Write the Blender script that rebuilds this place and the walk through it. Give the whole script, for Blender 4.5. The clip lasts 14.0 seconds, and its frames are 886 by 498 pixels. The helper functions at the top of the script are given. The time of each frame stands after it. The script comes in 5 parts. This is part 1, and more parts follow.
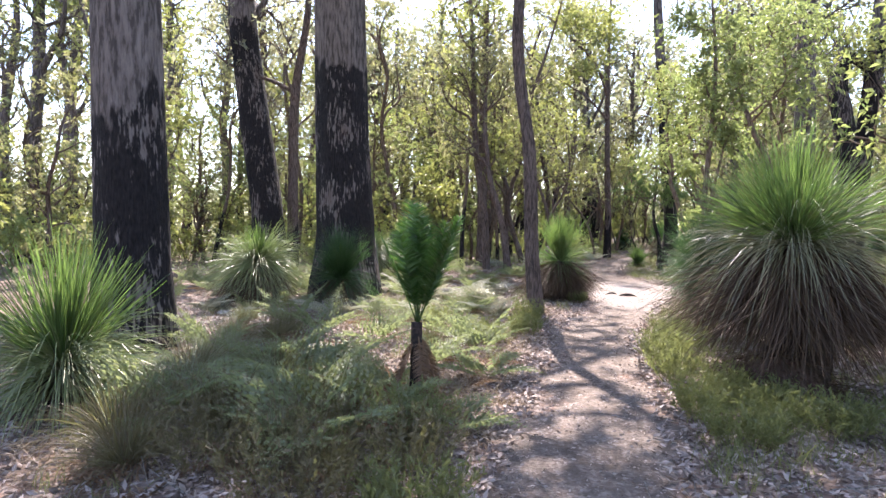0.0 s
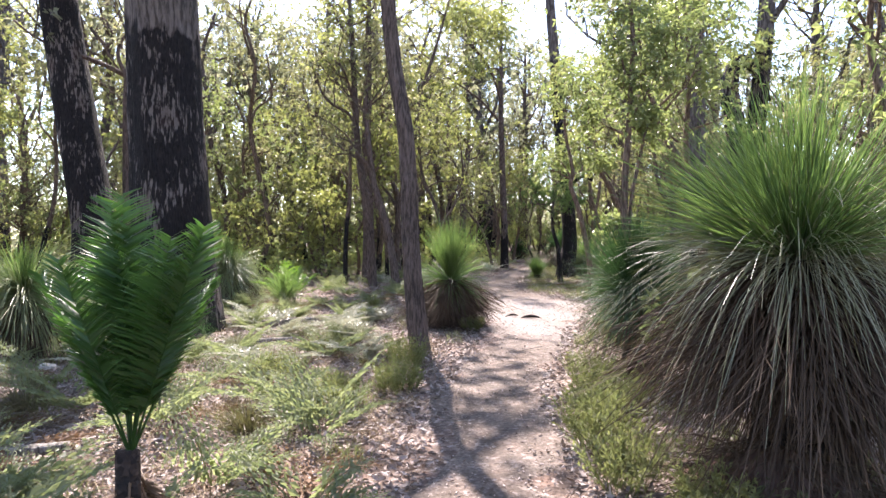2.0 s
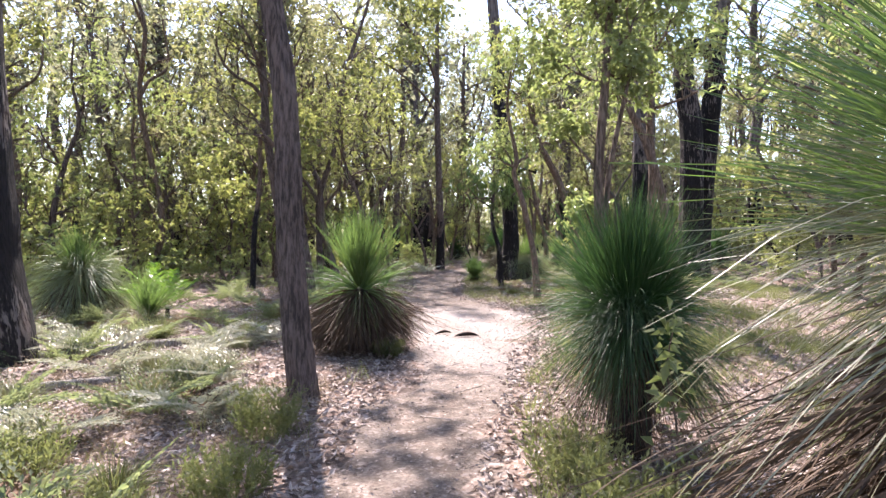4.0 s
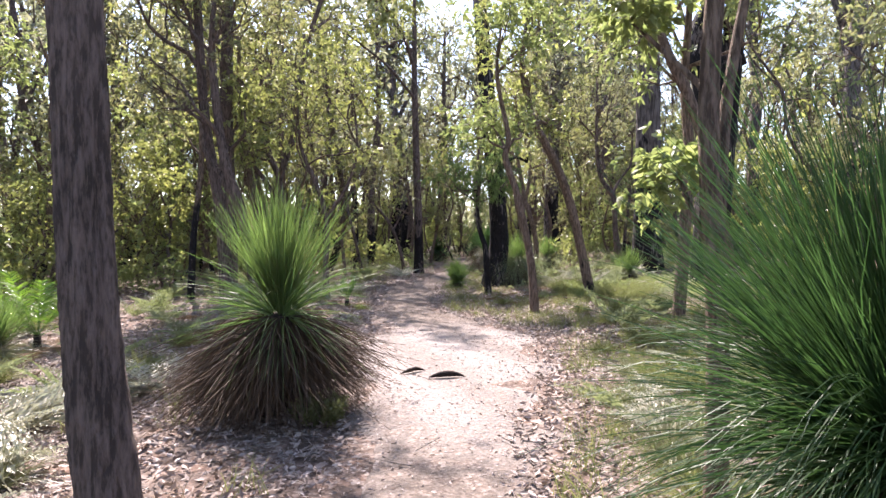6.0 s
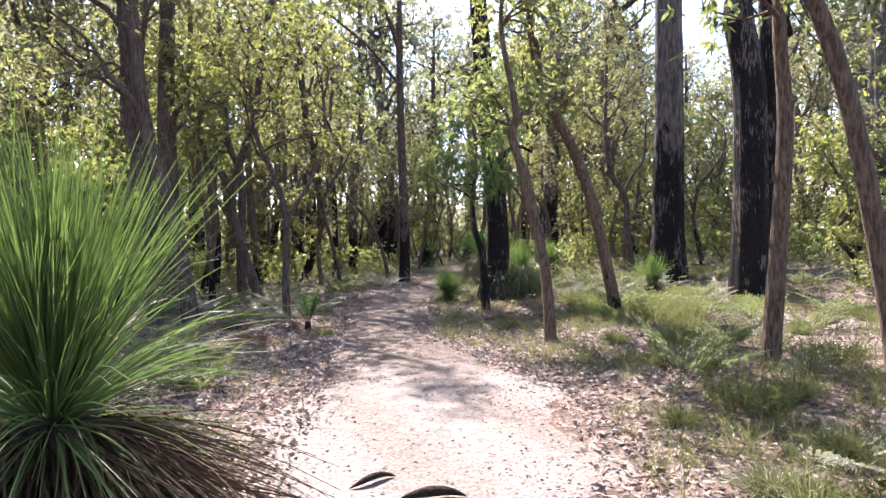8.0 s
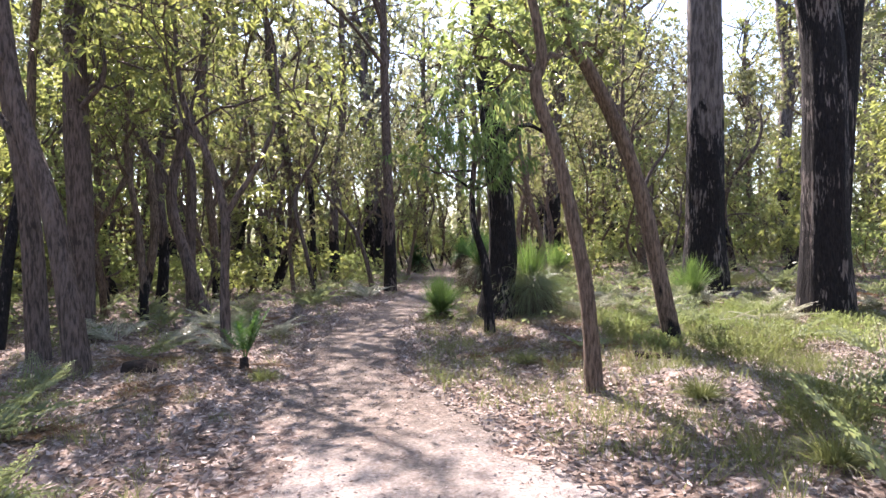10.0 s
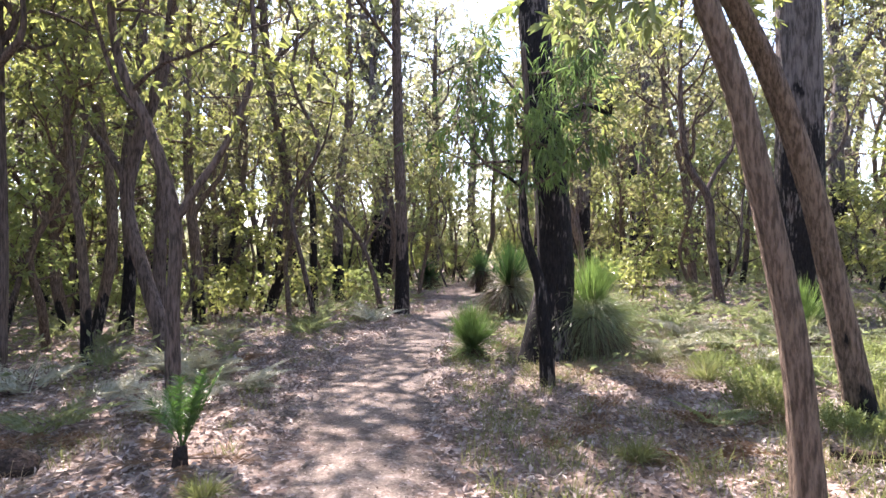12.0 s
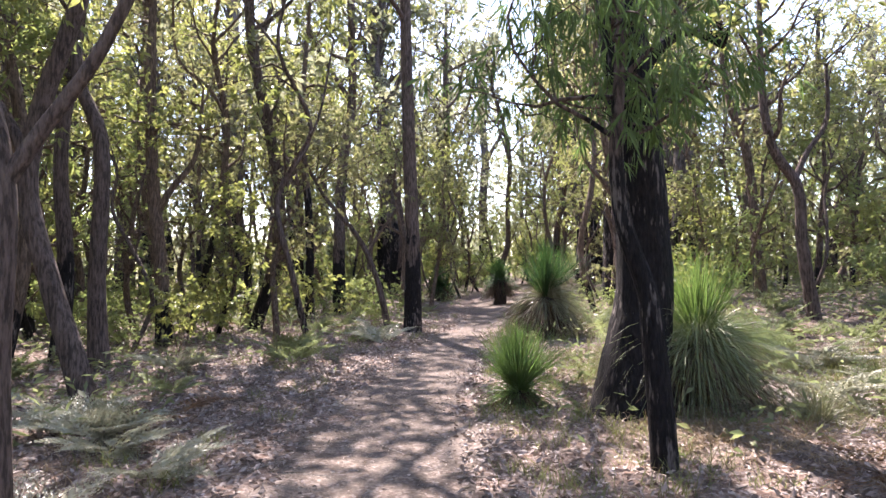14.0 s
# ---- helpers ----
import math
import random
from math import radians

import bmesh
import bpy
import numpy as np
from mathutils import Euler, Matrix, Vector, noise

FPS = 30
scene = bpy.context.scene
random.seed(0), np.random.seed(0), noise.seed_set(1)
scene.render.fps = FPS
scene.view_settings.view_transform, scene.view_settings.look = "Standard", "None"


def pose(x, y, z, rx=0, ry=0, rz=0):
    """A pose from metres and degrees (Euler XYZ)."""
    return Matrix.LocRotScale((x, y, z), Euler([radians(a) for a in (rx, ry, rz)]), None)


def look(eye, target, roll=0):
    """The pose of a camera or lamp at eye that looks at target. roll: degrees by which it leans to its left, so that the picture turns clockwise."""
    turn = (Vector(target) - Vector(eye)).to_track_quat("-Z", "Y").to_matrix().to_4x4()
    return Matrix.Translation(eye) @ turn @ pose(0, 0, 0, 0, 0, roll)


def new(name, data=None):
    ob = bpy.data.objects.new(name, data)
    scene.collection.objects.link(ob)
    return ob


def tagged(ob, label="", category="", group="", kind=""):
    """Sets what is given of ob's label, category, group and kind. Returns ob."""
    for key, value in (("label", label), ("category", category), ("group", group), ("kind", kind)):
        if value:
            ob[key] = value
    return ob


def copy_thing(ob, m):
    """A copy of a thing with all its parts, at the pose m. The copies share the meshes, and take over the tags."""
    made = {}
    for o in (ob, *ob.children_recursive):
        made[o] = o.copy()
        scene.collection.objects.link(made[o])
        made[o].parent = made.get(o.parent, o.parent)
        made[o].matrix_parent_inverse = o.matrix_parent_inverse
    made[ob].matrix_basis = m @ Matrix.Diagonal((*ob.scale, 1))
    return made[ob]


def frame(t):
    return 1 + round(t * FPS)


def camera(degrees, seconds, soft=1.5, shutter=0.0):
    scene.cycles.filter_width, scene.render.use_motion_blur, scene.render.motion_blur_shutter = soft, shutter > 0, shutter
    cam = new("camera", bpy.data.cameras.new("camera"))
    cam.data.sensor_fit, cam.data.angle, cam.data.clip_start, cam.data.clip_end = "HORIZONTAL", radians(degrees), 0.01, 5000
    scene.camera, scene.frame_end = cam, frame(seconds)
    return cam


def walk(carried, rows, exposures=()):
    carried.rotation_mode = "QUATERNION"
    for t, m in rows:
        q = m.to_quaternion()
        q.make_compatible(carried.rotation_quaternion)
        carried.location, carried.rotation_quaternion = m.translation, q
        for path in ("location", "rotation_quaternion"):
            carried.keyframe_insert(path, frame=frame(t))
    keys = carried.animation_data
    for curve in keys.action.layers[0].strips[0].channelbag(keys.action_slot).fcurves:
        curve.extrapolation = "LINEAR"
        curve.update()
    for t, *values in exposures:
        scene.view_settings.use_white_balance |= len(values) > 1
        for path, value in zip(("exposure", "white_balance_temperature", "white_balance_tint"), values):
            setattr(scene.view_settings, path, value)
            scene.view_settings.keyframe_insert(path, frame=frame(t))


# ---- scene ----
cam = camera(74.62, 14.0)
# seconds, eye x y z, heading to the right, tilt up, roll (degrees)
ROUTE = [
    (0.00, -0.000, 0.000, 1.499, -16.284, -1.951, 0.413),
    (0.50, -0.034, 0.618, 1.529, -14.215, -1.806, 0.185),
    (1.00, -0.048, 1.298, 1.534, -11.618, -1.308, -0.778),
    (1.50, -0.106, 1.912, 1.523, -9.380, -1.220, 0.026),
    (2.00, -0.071, 2.534, 1.536, -6.440, -0.950, -0.610),
    (2.50, -0.106, 3.157, 1.520, -4.402, -1.127, -0.108),
    (3.00, -0.061, 3.752, 1.492, -2.799, -1.015, 0.026),
    (5.50, 0.151, 7.106, 1.464, 1.168, -1.027, -0.591),
    (6.00, 0.171, 7.760, 1.435, 1.333, -0.915, -0.510),
    (6.50, 0.219, 8.419, 1.431, 1.582, -0.744, -0.360),
    (7.00, 0.229, 9.113, 1.465, 1.919, -0.892, -0.463),
    (7.50, 0.243, 9.781, 1.460, 2.130, -0.740, -0.493),
    (10.00, 0.395, 13.275, 1.451, 3.175, -0.212, -0.830),
    (10.50, 0.347, 13.951, 1.543, 3.180, -0.141, -0.605),
    (11.00, 0.270, 14.624, 1.559, 2.958, 0.240, -0.444),
    (11.50, 0.220, 15.303, 1.554, 2.903, 0.652, -0.518),
    (12.00, 0.137, 15.962, 1.518, 2.591, 1.114, -0.487),
    (12.50, 0.121, 16.636, 1.500, 2.464, 1.558, -0.579),
    (13.00, 0.046, 17.334, 1.479, 2.247, 1.821, -0.530),
    (13.50, 0.009, 18.029, 1.448, 2.137, 2.033, -0.496),
    (14.00, 0.000, 18.750, 1.429, 1.827, 2.155, -0.705),
]
walk(cam, [(t, pose(x, y, z, 90 + up, 0, -yaw) @ pose(0, 0, 0, 0, 0, roll)) for t, x, y, z, yaw, up, roll in ROUTE],
     [(t, e, 6750, tint) for t, e, tint in ((0.0, 2.25, 18), (1.5, 2.15, 18), (3.0, 2.15, 19), (6.5, 2.0, 20), (9.0, 2.1, 20), (11.0, 2.32, 20), (12.5, 2.48, 21), (14.0, 2.28, 21))])

# ---- world and sun ----
SUN_AZ, SUN_EL = -18.0, 52.0     # degrees: heading of the sun, right of +y, and its height
world = bpy.data.worlds.new("world")
scene.world = world
world.use_nodes = True
wn = world.node_tree
sky = wn.nodes.new("ShaderNodeTexSky")
sky.sky_type, sky.sun_disc = "NISHITA", False
sky.sun_elevation, sky.sun_rotation = radians(SUN_EL), radians(SUN_AZ)
sky.dust_density, sky.air_density = 0.6, 1.0
wn.links.new(sky.outputs[0], wn.nodes["Background"].inputs[0])
wn.nodes["Background"].inputs[1].default_value = 0.135
sun_data = bpy.data.lights.new("sun", "SUN")
sun_data.energy, sun_data.angle, sun_data.color = 4.6, radians(0.55), (1.0, 0.955, 0.905)
sun = new("sun", sun_data)
az, el = radians(SUN_AZ), radians(SUN_EL)
SUN_DIR = Vector((math.sin(az) * math.cos(el), math.cos(az) * math.cos(el), math.sin(el)))
sun.matrix_world = look(SUN_DIR * 60, (0, 0, 0))


# ---- materials ----
def material(name, rough=0.8, spec=0.3):
    m = bpy.data.materials.new(name)
    m.use_nodes = True
    t = m.node_tree
    b = t.nodes["Principled BSDF"]
    b.inputs["Roughness"].default_value = rough
    b.inputs["Specular IOR Level"].default_value = spec
    return m, t, b


def node(t, kind, **inputs):
    n = t.nodes.new(kind)
    for k, v in inputs.items():
        n.inputs[k].default_value = v
    return n


def ramp(t, source, stops):
    r = t.nodes.new("ShaderNodeValToRGB")
    e = r.color_ramp.elements
    while len(e) < len(stops):
        e.new(0.5)
    for el_, (p, c) in zip(e, stops):
        el_.position, el_.color = p, (*c, 1)
    t.links.new(source, r.inputs[0])
    return r.outputs[0]


def coords(t, sx, sy, sz):
    g = t.nodes.new("ShaderNodeTexCoord")
    mp = t.nodes.new("ShaderNodeMapping")
    mp.inputs["Scale"].default_value = (sx, sy, sz)
    t.links.new(g.outputs["Object"], mp.inputs[0])
    return mp.outputs[0]


def noise_tex(t, vec, scale, detail=4.0, rough=0.6):
    n = node(t, "ShaderNodeTexNoise", Scale=scale, Detail=detail, Roughness=rough)
    t.links.new(vec, n.inputs["Vector"])
    return n.outputs[0]


def mix(t, fac, a, b, mode="MIX"):
    n = t.nodes.new("ShaderNodeMix")
    n.data_type, n.blend_type = "RGBA", mode
    for sock, v in ((n.inputs[0], fac), (n.inputs[6], a), (n.inputs[7], b)):
        if isinstance(v, (int, float)):
            sock.default_value = v
        elif isinstance(v, tuple):
            sock.default_value = (*v, 1)
        else:
            t.links.new(v, sock)
    return n.outputs[2]


def bump(t, b, height, strength, dist=0.02):
    n = node(t, "ShaderNodeBump", Strength=strength, Distance=dist)
    t.links.new(height, n.inputs["Height"])
    t.links.new(n.outputs[0], b.inputs["Normal"])


def math_node(t, op, a, b):
    n = t.nodes.new("ShaderNodeMath")
    n.operation = op
    for s_, v in zip(n.inputs, (a, b)):
        if isinstance(v, (int, float)):
            s_.default_value = v
        else:
            t.links.new(v, s_)
    return n.outputs[0]


def bark(name, light, dark, fissure=9.0, stretch=0.12):
    """Fibrous bark; where the mesh carries a positive "char" it is burnt black with pale scars."""
    m, t, b = material(name, 0.9, 0.2)
    v = coords(t, 1, 1, stretch)
    flakes = noise_tex(t, coords(t, 1, 1, 0.17), fissure * 2.2, 4, 0.65)
    ridges = noise_tex(t, v, fissure, 6, 0.65)
    patches = noise_tex(t, coords(t, 1, 1, 0.5), 1.6, 3)
    fine = noise_tex(t, coords(t, 1, 1, 0.25), 40, 3)
    base = ramp(t, ridges, [(0.34, dark), (0.62, light)])
    base = mix(t, 0.75, base, ramp(t, flakes, [(0.42, (dark[0] * 0.45, dark[1] * 0.45, dark[2] * 0.45)), (0.50, (light[0] * 0.7, light[1] * 0.7, light[2] * 0.7)), (0.62, (light[0] * 1.25, light[1] * 1.25, light[2] * 1.25))]))
    base = mix(t, 0.3, base, ramp(t, patches, [(0.3, dark), (0.7, light)]))
    scars = noise_tex(t, coords(t, 1, 1, 0.2), 24, 3)
    scar_zone = noise_tex(t, coords(t, 1, 1, 0.4), 2.3, 2)
    burnt = ramp(t, fine, [(0.3, (0.006, 0.0055, 0.006)), (0.75, (0.028, 0.023, 0.024))])
    scar_mask = ramp(t, math_node(t, "MULTIPLY", scars, scar_zone), [(0.29, (0, 0, 0)), (0.35, (0.9, 0.9, 0.9))])
    burnt = mix(t, scar_mask, burnt, (0.17, 0.145, 0.135))
    burnt = mix(t, ramp(t, scar_zone, [(0.58, (0, 0, 0)), (0.75, (0.5, 0.5, 0.5))]), burnt, (0.05, 0.024, 0.02))
    at = t.nodes.new("ShaderNodeAttribute")
    at.attribute_name = "char"
    ragged = math_node(t, "ADD", math_node(t, "MULTIPLY", math_node(t, "SUBTRACT", ridges, 0.5), 1.1), math_node(t, "MULTIPLY", math_node(t, "SUBTRACT", patches, 0.5), 4.0))
    edge = math_node(t, "ADD", at.outputs["Fac"], ragged)
    fac = ramp(t, edge, [(0.0, (0, 0, 0)), (0.18, (1, 1, 1))])
    t.links.new(mix(t, fac, base, burnt), b.inputs["Base Color"])
    bump(t, b, mix(t, 0.5, ridges, flakes), 1.0, 0.06)
    return m


def leafy(name, c1, c2, glow, through_part=0.4, rough=0.45, spec=0.4):
    """Thin leaves, each a shade of its own, that let light through."""
    m, t, b = material(name, rough, spec)
    g = t.nodes.new("ShaderNodeNewGeometry")
    o = t.nodes.new("ShaderNodeObjectInfo")
    col = mix(t, g.outputs["Random Per Island"], c1, c2)
    col = mix(t, math_node(t, "MULTIPLY", o.outputs["Random"], 0.35), col, (c1[0] * 1.5, c1[1] * 1.15, c1[2] * 0.7))
    blotch = noise_tex(t, coords(t, 1, 1, 1), 30, 2)
    col = mix(t, ramp(t, blotch, [(0.35, (0.0, 0.0, 0.0)), (0.75, (0.35, 0.35, 0.35))]), col, (c2[0] * 1.3, c2[1] * 1.1, c2[2]))
    t.links.new(col, b.inputs["Base Color"])
    tr = t.nodes.new("ShaderNodeBsdfTranslucent")
    t.links.new(mix(t, g.outputs["Random Per Island"], glow, (glow[0] * 0.55, glow[1] * 0.65, glow[2] * 0.6)), tr.inputs[0])
    mx = node(t, "ShaderNodeMixShader", Fac=through_part)
    t.links.new(b.outputs[0], mx.inputs[1])
    t.links.new(tr.outputs[0], mx.inputs[2])
    t.links.new(mx.outputs[0], t.nodes["Material Output"].inputs[0])
    return m


def earth(name, stops, fleck, amount, scale=1.0, relief=0.7):
    m, t, b = material(name, 0.95, 0.15)
    v = coords(t, 1, 1, 1)
    broad = noise_tex(t, v, 0.9 * scale, 4)
    grain = noise_tex(t, v, 22 * scale, 5, 0.7)
    vor = t.nodes.new("ShaderNodeTexVoronoi")
    vor.inputs["Scale"].default_value = 26 * scale
    t.links.new(v, vor.inputs["Vector"])
    col = ramp(t, mix(t, 0.5, broad, grain), stops)
    chips = ramp(t, vor.outputs["Color"], [(0.0, fleck[0]), (0.45, fleck[1]), (1.0, fleck[2])])
    at = t.nodes.new("ShaderNodeAttribute")
    at.attribute_name = "sandy"
    col = mix(t, at.outputs["Fac"], col, ramp(t, grain, [(0.3, (0.14, 0.117, 0.106)), (0.7, (0.365, 0.33, 0.316))]))
    mask = ramp(t, noise_tex(t, v, 5 * scale, 3), [(0.42, (0, 0, 0)), (0.62, (amount, amount, amount))])
    t.links.new(mix(t, mask, col, chips), b.inputs["Base Color"])
    bump(t, b, mix(t, 0.55, mix(t, 0.5, vor.outputs["Distance"], grain), noise_tex(t, v, 6 * scale, 3)), relief, 0.06)
    return m


BARK_BIG = bark("bark_jarrah", (0.185, 0.155, 0.145), (0.04, 0.032, 0.03), 8)
BARK_GREY = bark("bark_grey", (0.178, 0.132, 0.117), (0.04, 0.031, 0.028), 16, 0.2)
BARK_TAN = bark("bark_tan", (0.22, 0.16, 0.125), (0.065, 0.044, 0.034), 20, 0.2)
LEAF_GUM = leafy("leaf_gum", (0.082, 0.105, 0.054), (0.165, 0.180, 0.100), (0.46, 0.47, 0.14), 0.5, 0.36, 0.5)
LEAF_LIME = leafy("leaf_lime", (0.095, 0.126, 0.054), (0.17, 0.20, 0.10), (0.42, 0.48, 0.16), 0.45, 0.36, 0.5)
LEAF_OLIVE = leafy("leaf_olive", (0.080, 0.092, 0.058), (0.16, 0.168, 0.108), (0.40, 0.38, 0.17), 0.5, 0.36, 0.5)
LEAF_CANOPY = leafy("leaf_canopy", (0.095, 0.105, 0.075), (0.155, 0.158, 0.115), (0.45, 0.44, 0.27), 0.5, 0.4, 0.5)
LEAF_WEEP = leafy("leaf_weeping", (0.05, 0.085, 0.034), (0.09, 0.13, 0.055), (0.24, 0.36, 0.11), 0.45)
SPIKE_GREEN = leafy("spike_green", (0.040, 0.076, 0.028), (0.085, 0.122, 0.052), (0.24, 0.37, 0.09), 0.4, 0.38, 0.5)
# darker copy of the spike green; puts shade on grass trees into the colour
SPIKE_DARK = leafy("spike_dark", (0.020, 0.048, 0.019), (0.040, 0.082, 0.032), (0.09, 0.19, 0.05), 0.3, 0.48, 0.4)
SPIKE_MID = leafy("spike_mid", (0.045, 0.085, 0.030), (0.12, 0.165, 0.075), (0.22, 0.36, 0.09), 0.35, 0.5, 0.35)
SPIKE_PALE = leafy("spike_pale", (0.10, 0.135, 0.062), (0.25, 0.28, 0.165), (0.30, 0.38, 0.14), 0.3, 0.4, 0.5)
SPIKE_OLD = leafy("spike_old", (0.10, 0.115, 0.062), (0.27, 0.265, 0.19), (0.28, 0.30, 0.13), 0.2, 0.42, 0.5)
SKIRT = leafy("skirt_straw", (0.040, 0.027, 0.020), (0.105, 0.074, 0.053), (0.10, 0.07, 0.045), 0.1, 0.7, 0.2)
ZAMIA = leafy("zamia_leaf", (0.030, 0.074, 0.024), (0.055, 0.112, 0.038), (0.16, 0.34, 0.06), 0.36, 0.4, 0.45)
# brighter copy of ZAMIA, with sunlight put into the colour of one plant
LEAF_ZAM = leafy("zamia_sunlit", (0.035, 0.085, 0.02), (0.07, 0.13, 0.035), (0.26, 0.46, 0.05), 0.4, 0.3, 0.6)
FERN = leafy("fern_leaf", (0.088, 0.116, 0.068), (0.185, 0.208, 0.135), (0.38, 0.42, 0.18), 0.42, 0.5, 0.35)
STRAW = leafy("dry_straw", (0.16, 0.115, 0.075), (0.36, 0.29, 0.205), (0.30, 0.22, 0.12), 0.2, 0.6, 0.3)
# dry bracken made paler still: sun glint on the fronds is painted in
FERN_PALE = leafy("fern_pale", (0.26, 0.27, 0.20), (0.48, 0.48, 0.41), (0.40, 0.40, 0.28), 0.3, 0.4, 0.5)
FERN_DEAD = leafy("fern_dead", (0.10, 0.062, 0.042), (0.22, 0.15, 0.105), (0.26, 0.16, 0.09), 0.25, 0.7, 0.2)
SEDGE = leafy("sedge", (0.066, 0.057, 0.031), (0.185, 0.150, 0.095), (0.22, 0.21, 0.08), 0.3, 0.5, 0.4)
GRASS = leafy("grass_blade", (0.066, 0.092, 0.034), (0.165, 0.165, 0.085), (0.32, 0.34, 0.12), 0.4, 0.5, 0.4)
LITTER = leafy("litter_leaf", (0.062, 0.038, 0.031), (0.47, 0.405, 0.378), (0.2, 0.15, 0.1), 0.08, 0.6, 0.35)
SOIL = earth("soil_litter", [(0.3, (0.040, 0.028, 0.023)), (0.52, (0.112, 0.083, 0.070)), (0.78, (0.27, 0.235, 0.212))],
             ((0.05, 0.03, 0.024), (0.19, 0.125, 0.098), (0.45, 0.39, 0.355)), 0.9)
SAND = earth("sand_path", [(0.28, (0.046, 0.034, 0.028)), (0.5, (0.105, 0.083, 0.070)), (0.75, (0.235, 0.20, 0.176))],
             ((0.075, 0.048, 0.038), (0.20, 0.148, 0.124), (0.42, 0.365, 0.335)), 0.55, 1.6, 0.6)
RUST = earth("red_brown_earth", [(0.3, (0.045, 0.026, 0.02)), (0.55, (0.115, 0.066, 0.052)), (0.8, (0.19, 0.12, 0.098))],
             ((0.04, 0.024, 0.02), (0.13, 0.075, 0.058), (0.26, 0.18, 0.15)), 0.7)
WOOD_DEAD = bark("dead_wood", (0.30, 0.27, 0.245), (0.10, 0.085, 0.075), 18)
STONE = earth("pale_stone", [(0.3, (0.30, 0.28, 0.26)), (0.7, (0.48, 0.46, 0.43))],
              ((0.2, 0.18, 0.16), (0.4, 0.38, 0.35), (0.55, 0.53, 0.5)), 0.4)
CHARCOAL = earth("charred_bark", [(0.3, (0.012, 0.010, 0.010)), (0.8, (0.055, 0.042, 0.036))],
                 ((0.012, 0.009, 0.008), (0.045, 0.030, 0.024), (0.10, 0.065, 0.05)), 0.8, 1.5)


# ---- the lie of the land ----
PATH_Y = (-6, 3.3, 5.4, 8.2, 9.3, 12.2, 13.8, 16, 19.6, 21, 24, 26, 28, 31.6, 33.3, 39, 42.7, 55, 70)
PATH_X = (0.2, -0.15, -0.12, -0.27, -0.13, 0.2, 0.4, 0.5, -0.35, -0.38, -0.4, -0.15, 0.25, 0.65, 1.35, 2.2, 2.8, 5.0, 8.5)
PATH_W = (0.6, 0.62, 0.6, 0.56, 0.62, 0.75, 1.15, 1.4, 0.8, 0.75, 0.8, 0.76, 0.72, 0.62, 0.8, 0.75, 0.7, 0.7, 0.7)


def path_x(y):
    return np.interp(y, PATH_Y, PATH_X)


def path_w(y):
    return np.interp(y, PATH_Y, PATH_W)


def smooth(a, b, v):
    s_ = np.clip((v - a) / (b - a), 0, 1)
    return s_ * s_ * (3 - 2 * s_)


def height(x, y):
    """The ground's height: nearly flat, rising a little to the right past the clearing."""
    x, y = np.asarray(x, float), np.asarray(y, float)
    off = np.abs(x - path_x(y))
    rise = 0.14 * smooth(1.6, 3.8, x) * smooth(11, 16, y) + 0.45 * smooth(5.5, 9, x) * smooth(22, 27, y)
    lumps = 0.035 * np.sin(x * 1.7 + 0.6 * y) * np.sin(y * 1.3 - 0.4 * x) + 0.02 * np.sin(x * 4.1 + 1) * np.sin(y * 3.7 + 2)
    far = 0.5 * np.sin(x * 0.05 + 1) * np.sin(y * 0.04) * smooth(50, 90, np.hypot(x, y))
    return rise + lumps * smooth(0.4, 1.6, off) + far


def hgt(x, y):
    return float(height(x, y))


# ---- mesh helpers ----
def build(name, verts, quads, mat, parent=None, label="", tris=None, char=None, smooth_faces=False):
    """One mesh object out of arrays of corners and four-sided faces."""
    me = bpy.data.meshes.new(name)
    faces = np.asarray(quads).tolist() + ([] if tris is None else np.asarray(tris).tolist())
    me.from_pydata(np.asarray(verts).tolist(), [], faces)
    me.materials.append(mat)
    if char is not None:
        at = me.attributes.new("char", "FLOAT", "POINT")
        at.data.foreach_set("value", np.asarray(char, np.float32))
    if smooth_faces:
        me.polygons.foreach_set("use_smooth", np.ones(len(me.polygons), bool))
    me.update()
    ob = new(name, me)
    if parent:
        ob.parent = parent
    if label:
        ob["label"] = label
    return ob


def thing(name, x, y, label, category, group="", z=None, turn=0.0, scale=1.0):
    ob = new(name)
    ob.empty_display_size = 0.2
    ob.matrix_world = pose(x, y, hgt(x, y) if z is None else z, 0, 0, turn) @ Matrix.Scale(scale, 4)
    return tagged(ob, label, category, group)


def unit(v):
    return v / np.maximum(np.linalg.norm(v, axis=-1, keepdims=True), 1e-9)


def spline(points, per=6):
    """Points along a smooth curve through the given ones."""
    p = np.asarray(points, float)
    p = np.vstack([2 * p[0] - p[1], p, 2 * p[-1] - p[-2]])
    out = []
    for i in range(1, len(p) - 2):
        for s_ in np.arange(per) / per:
            a, b, c, d = p[i - 1], p[i], p[i + 1], p[i + 2]
            out.append(0.5 * (2 * b + (c - a) * s_ + (2 * a - 5 * b + 4 * c - d) * s_ ** 2 + (3 * b - a - 3 * c + d) * s_ ** 3))
    out.append(p[-2])
    return np.array(out)


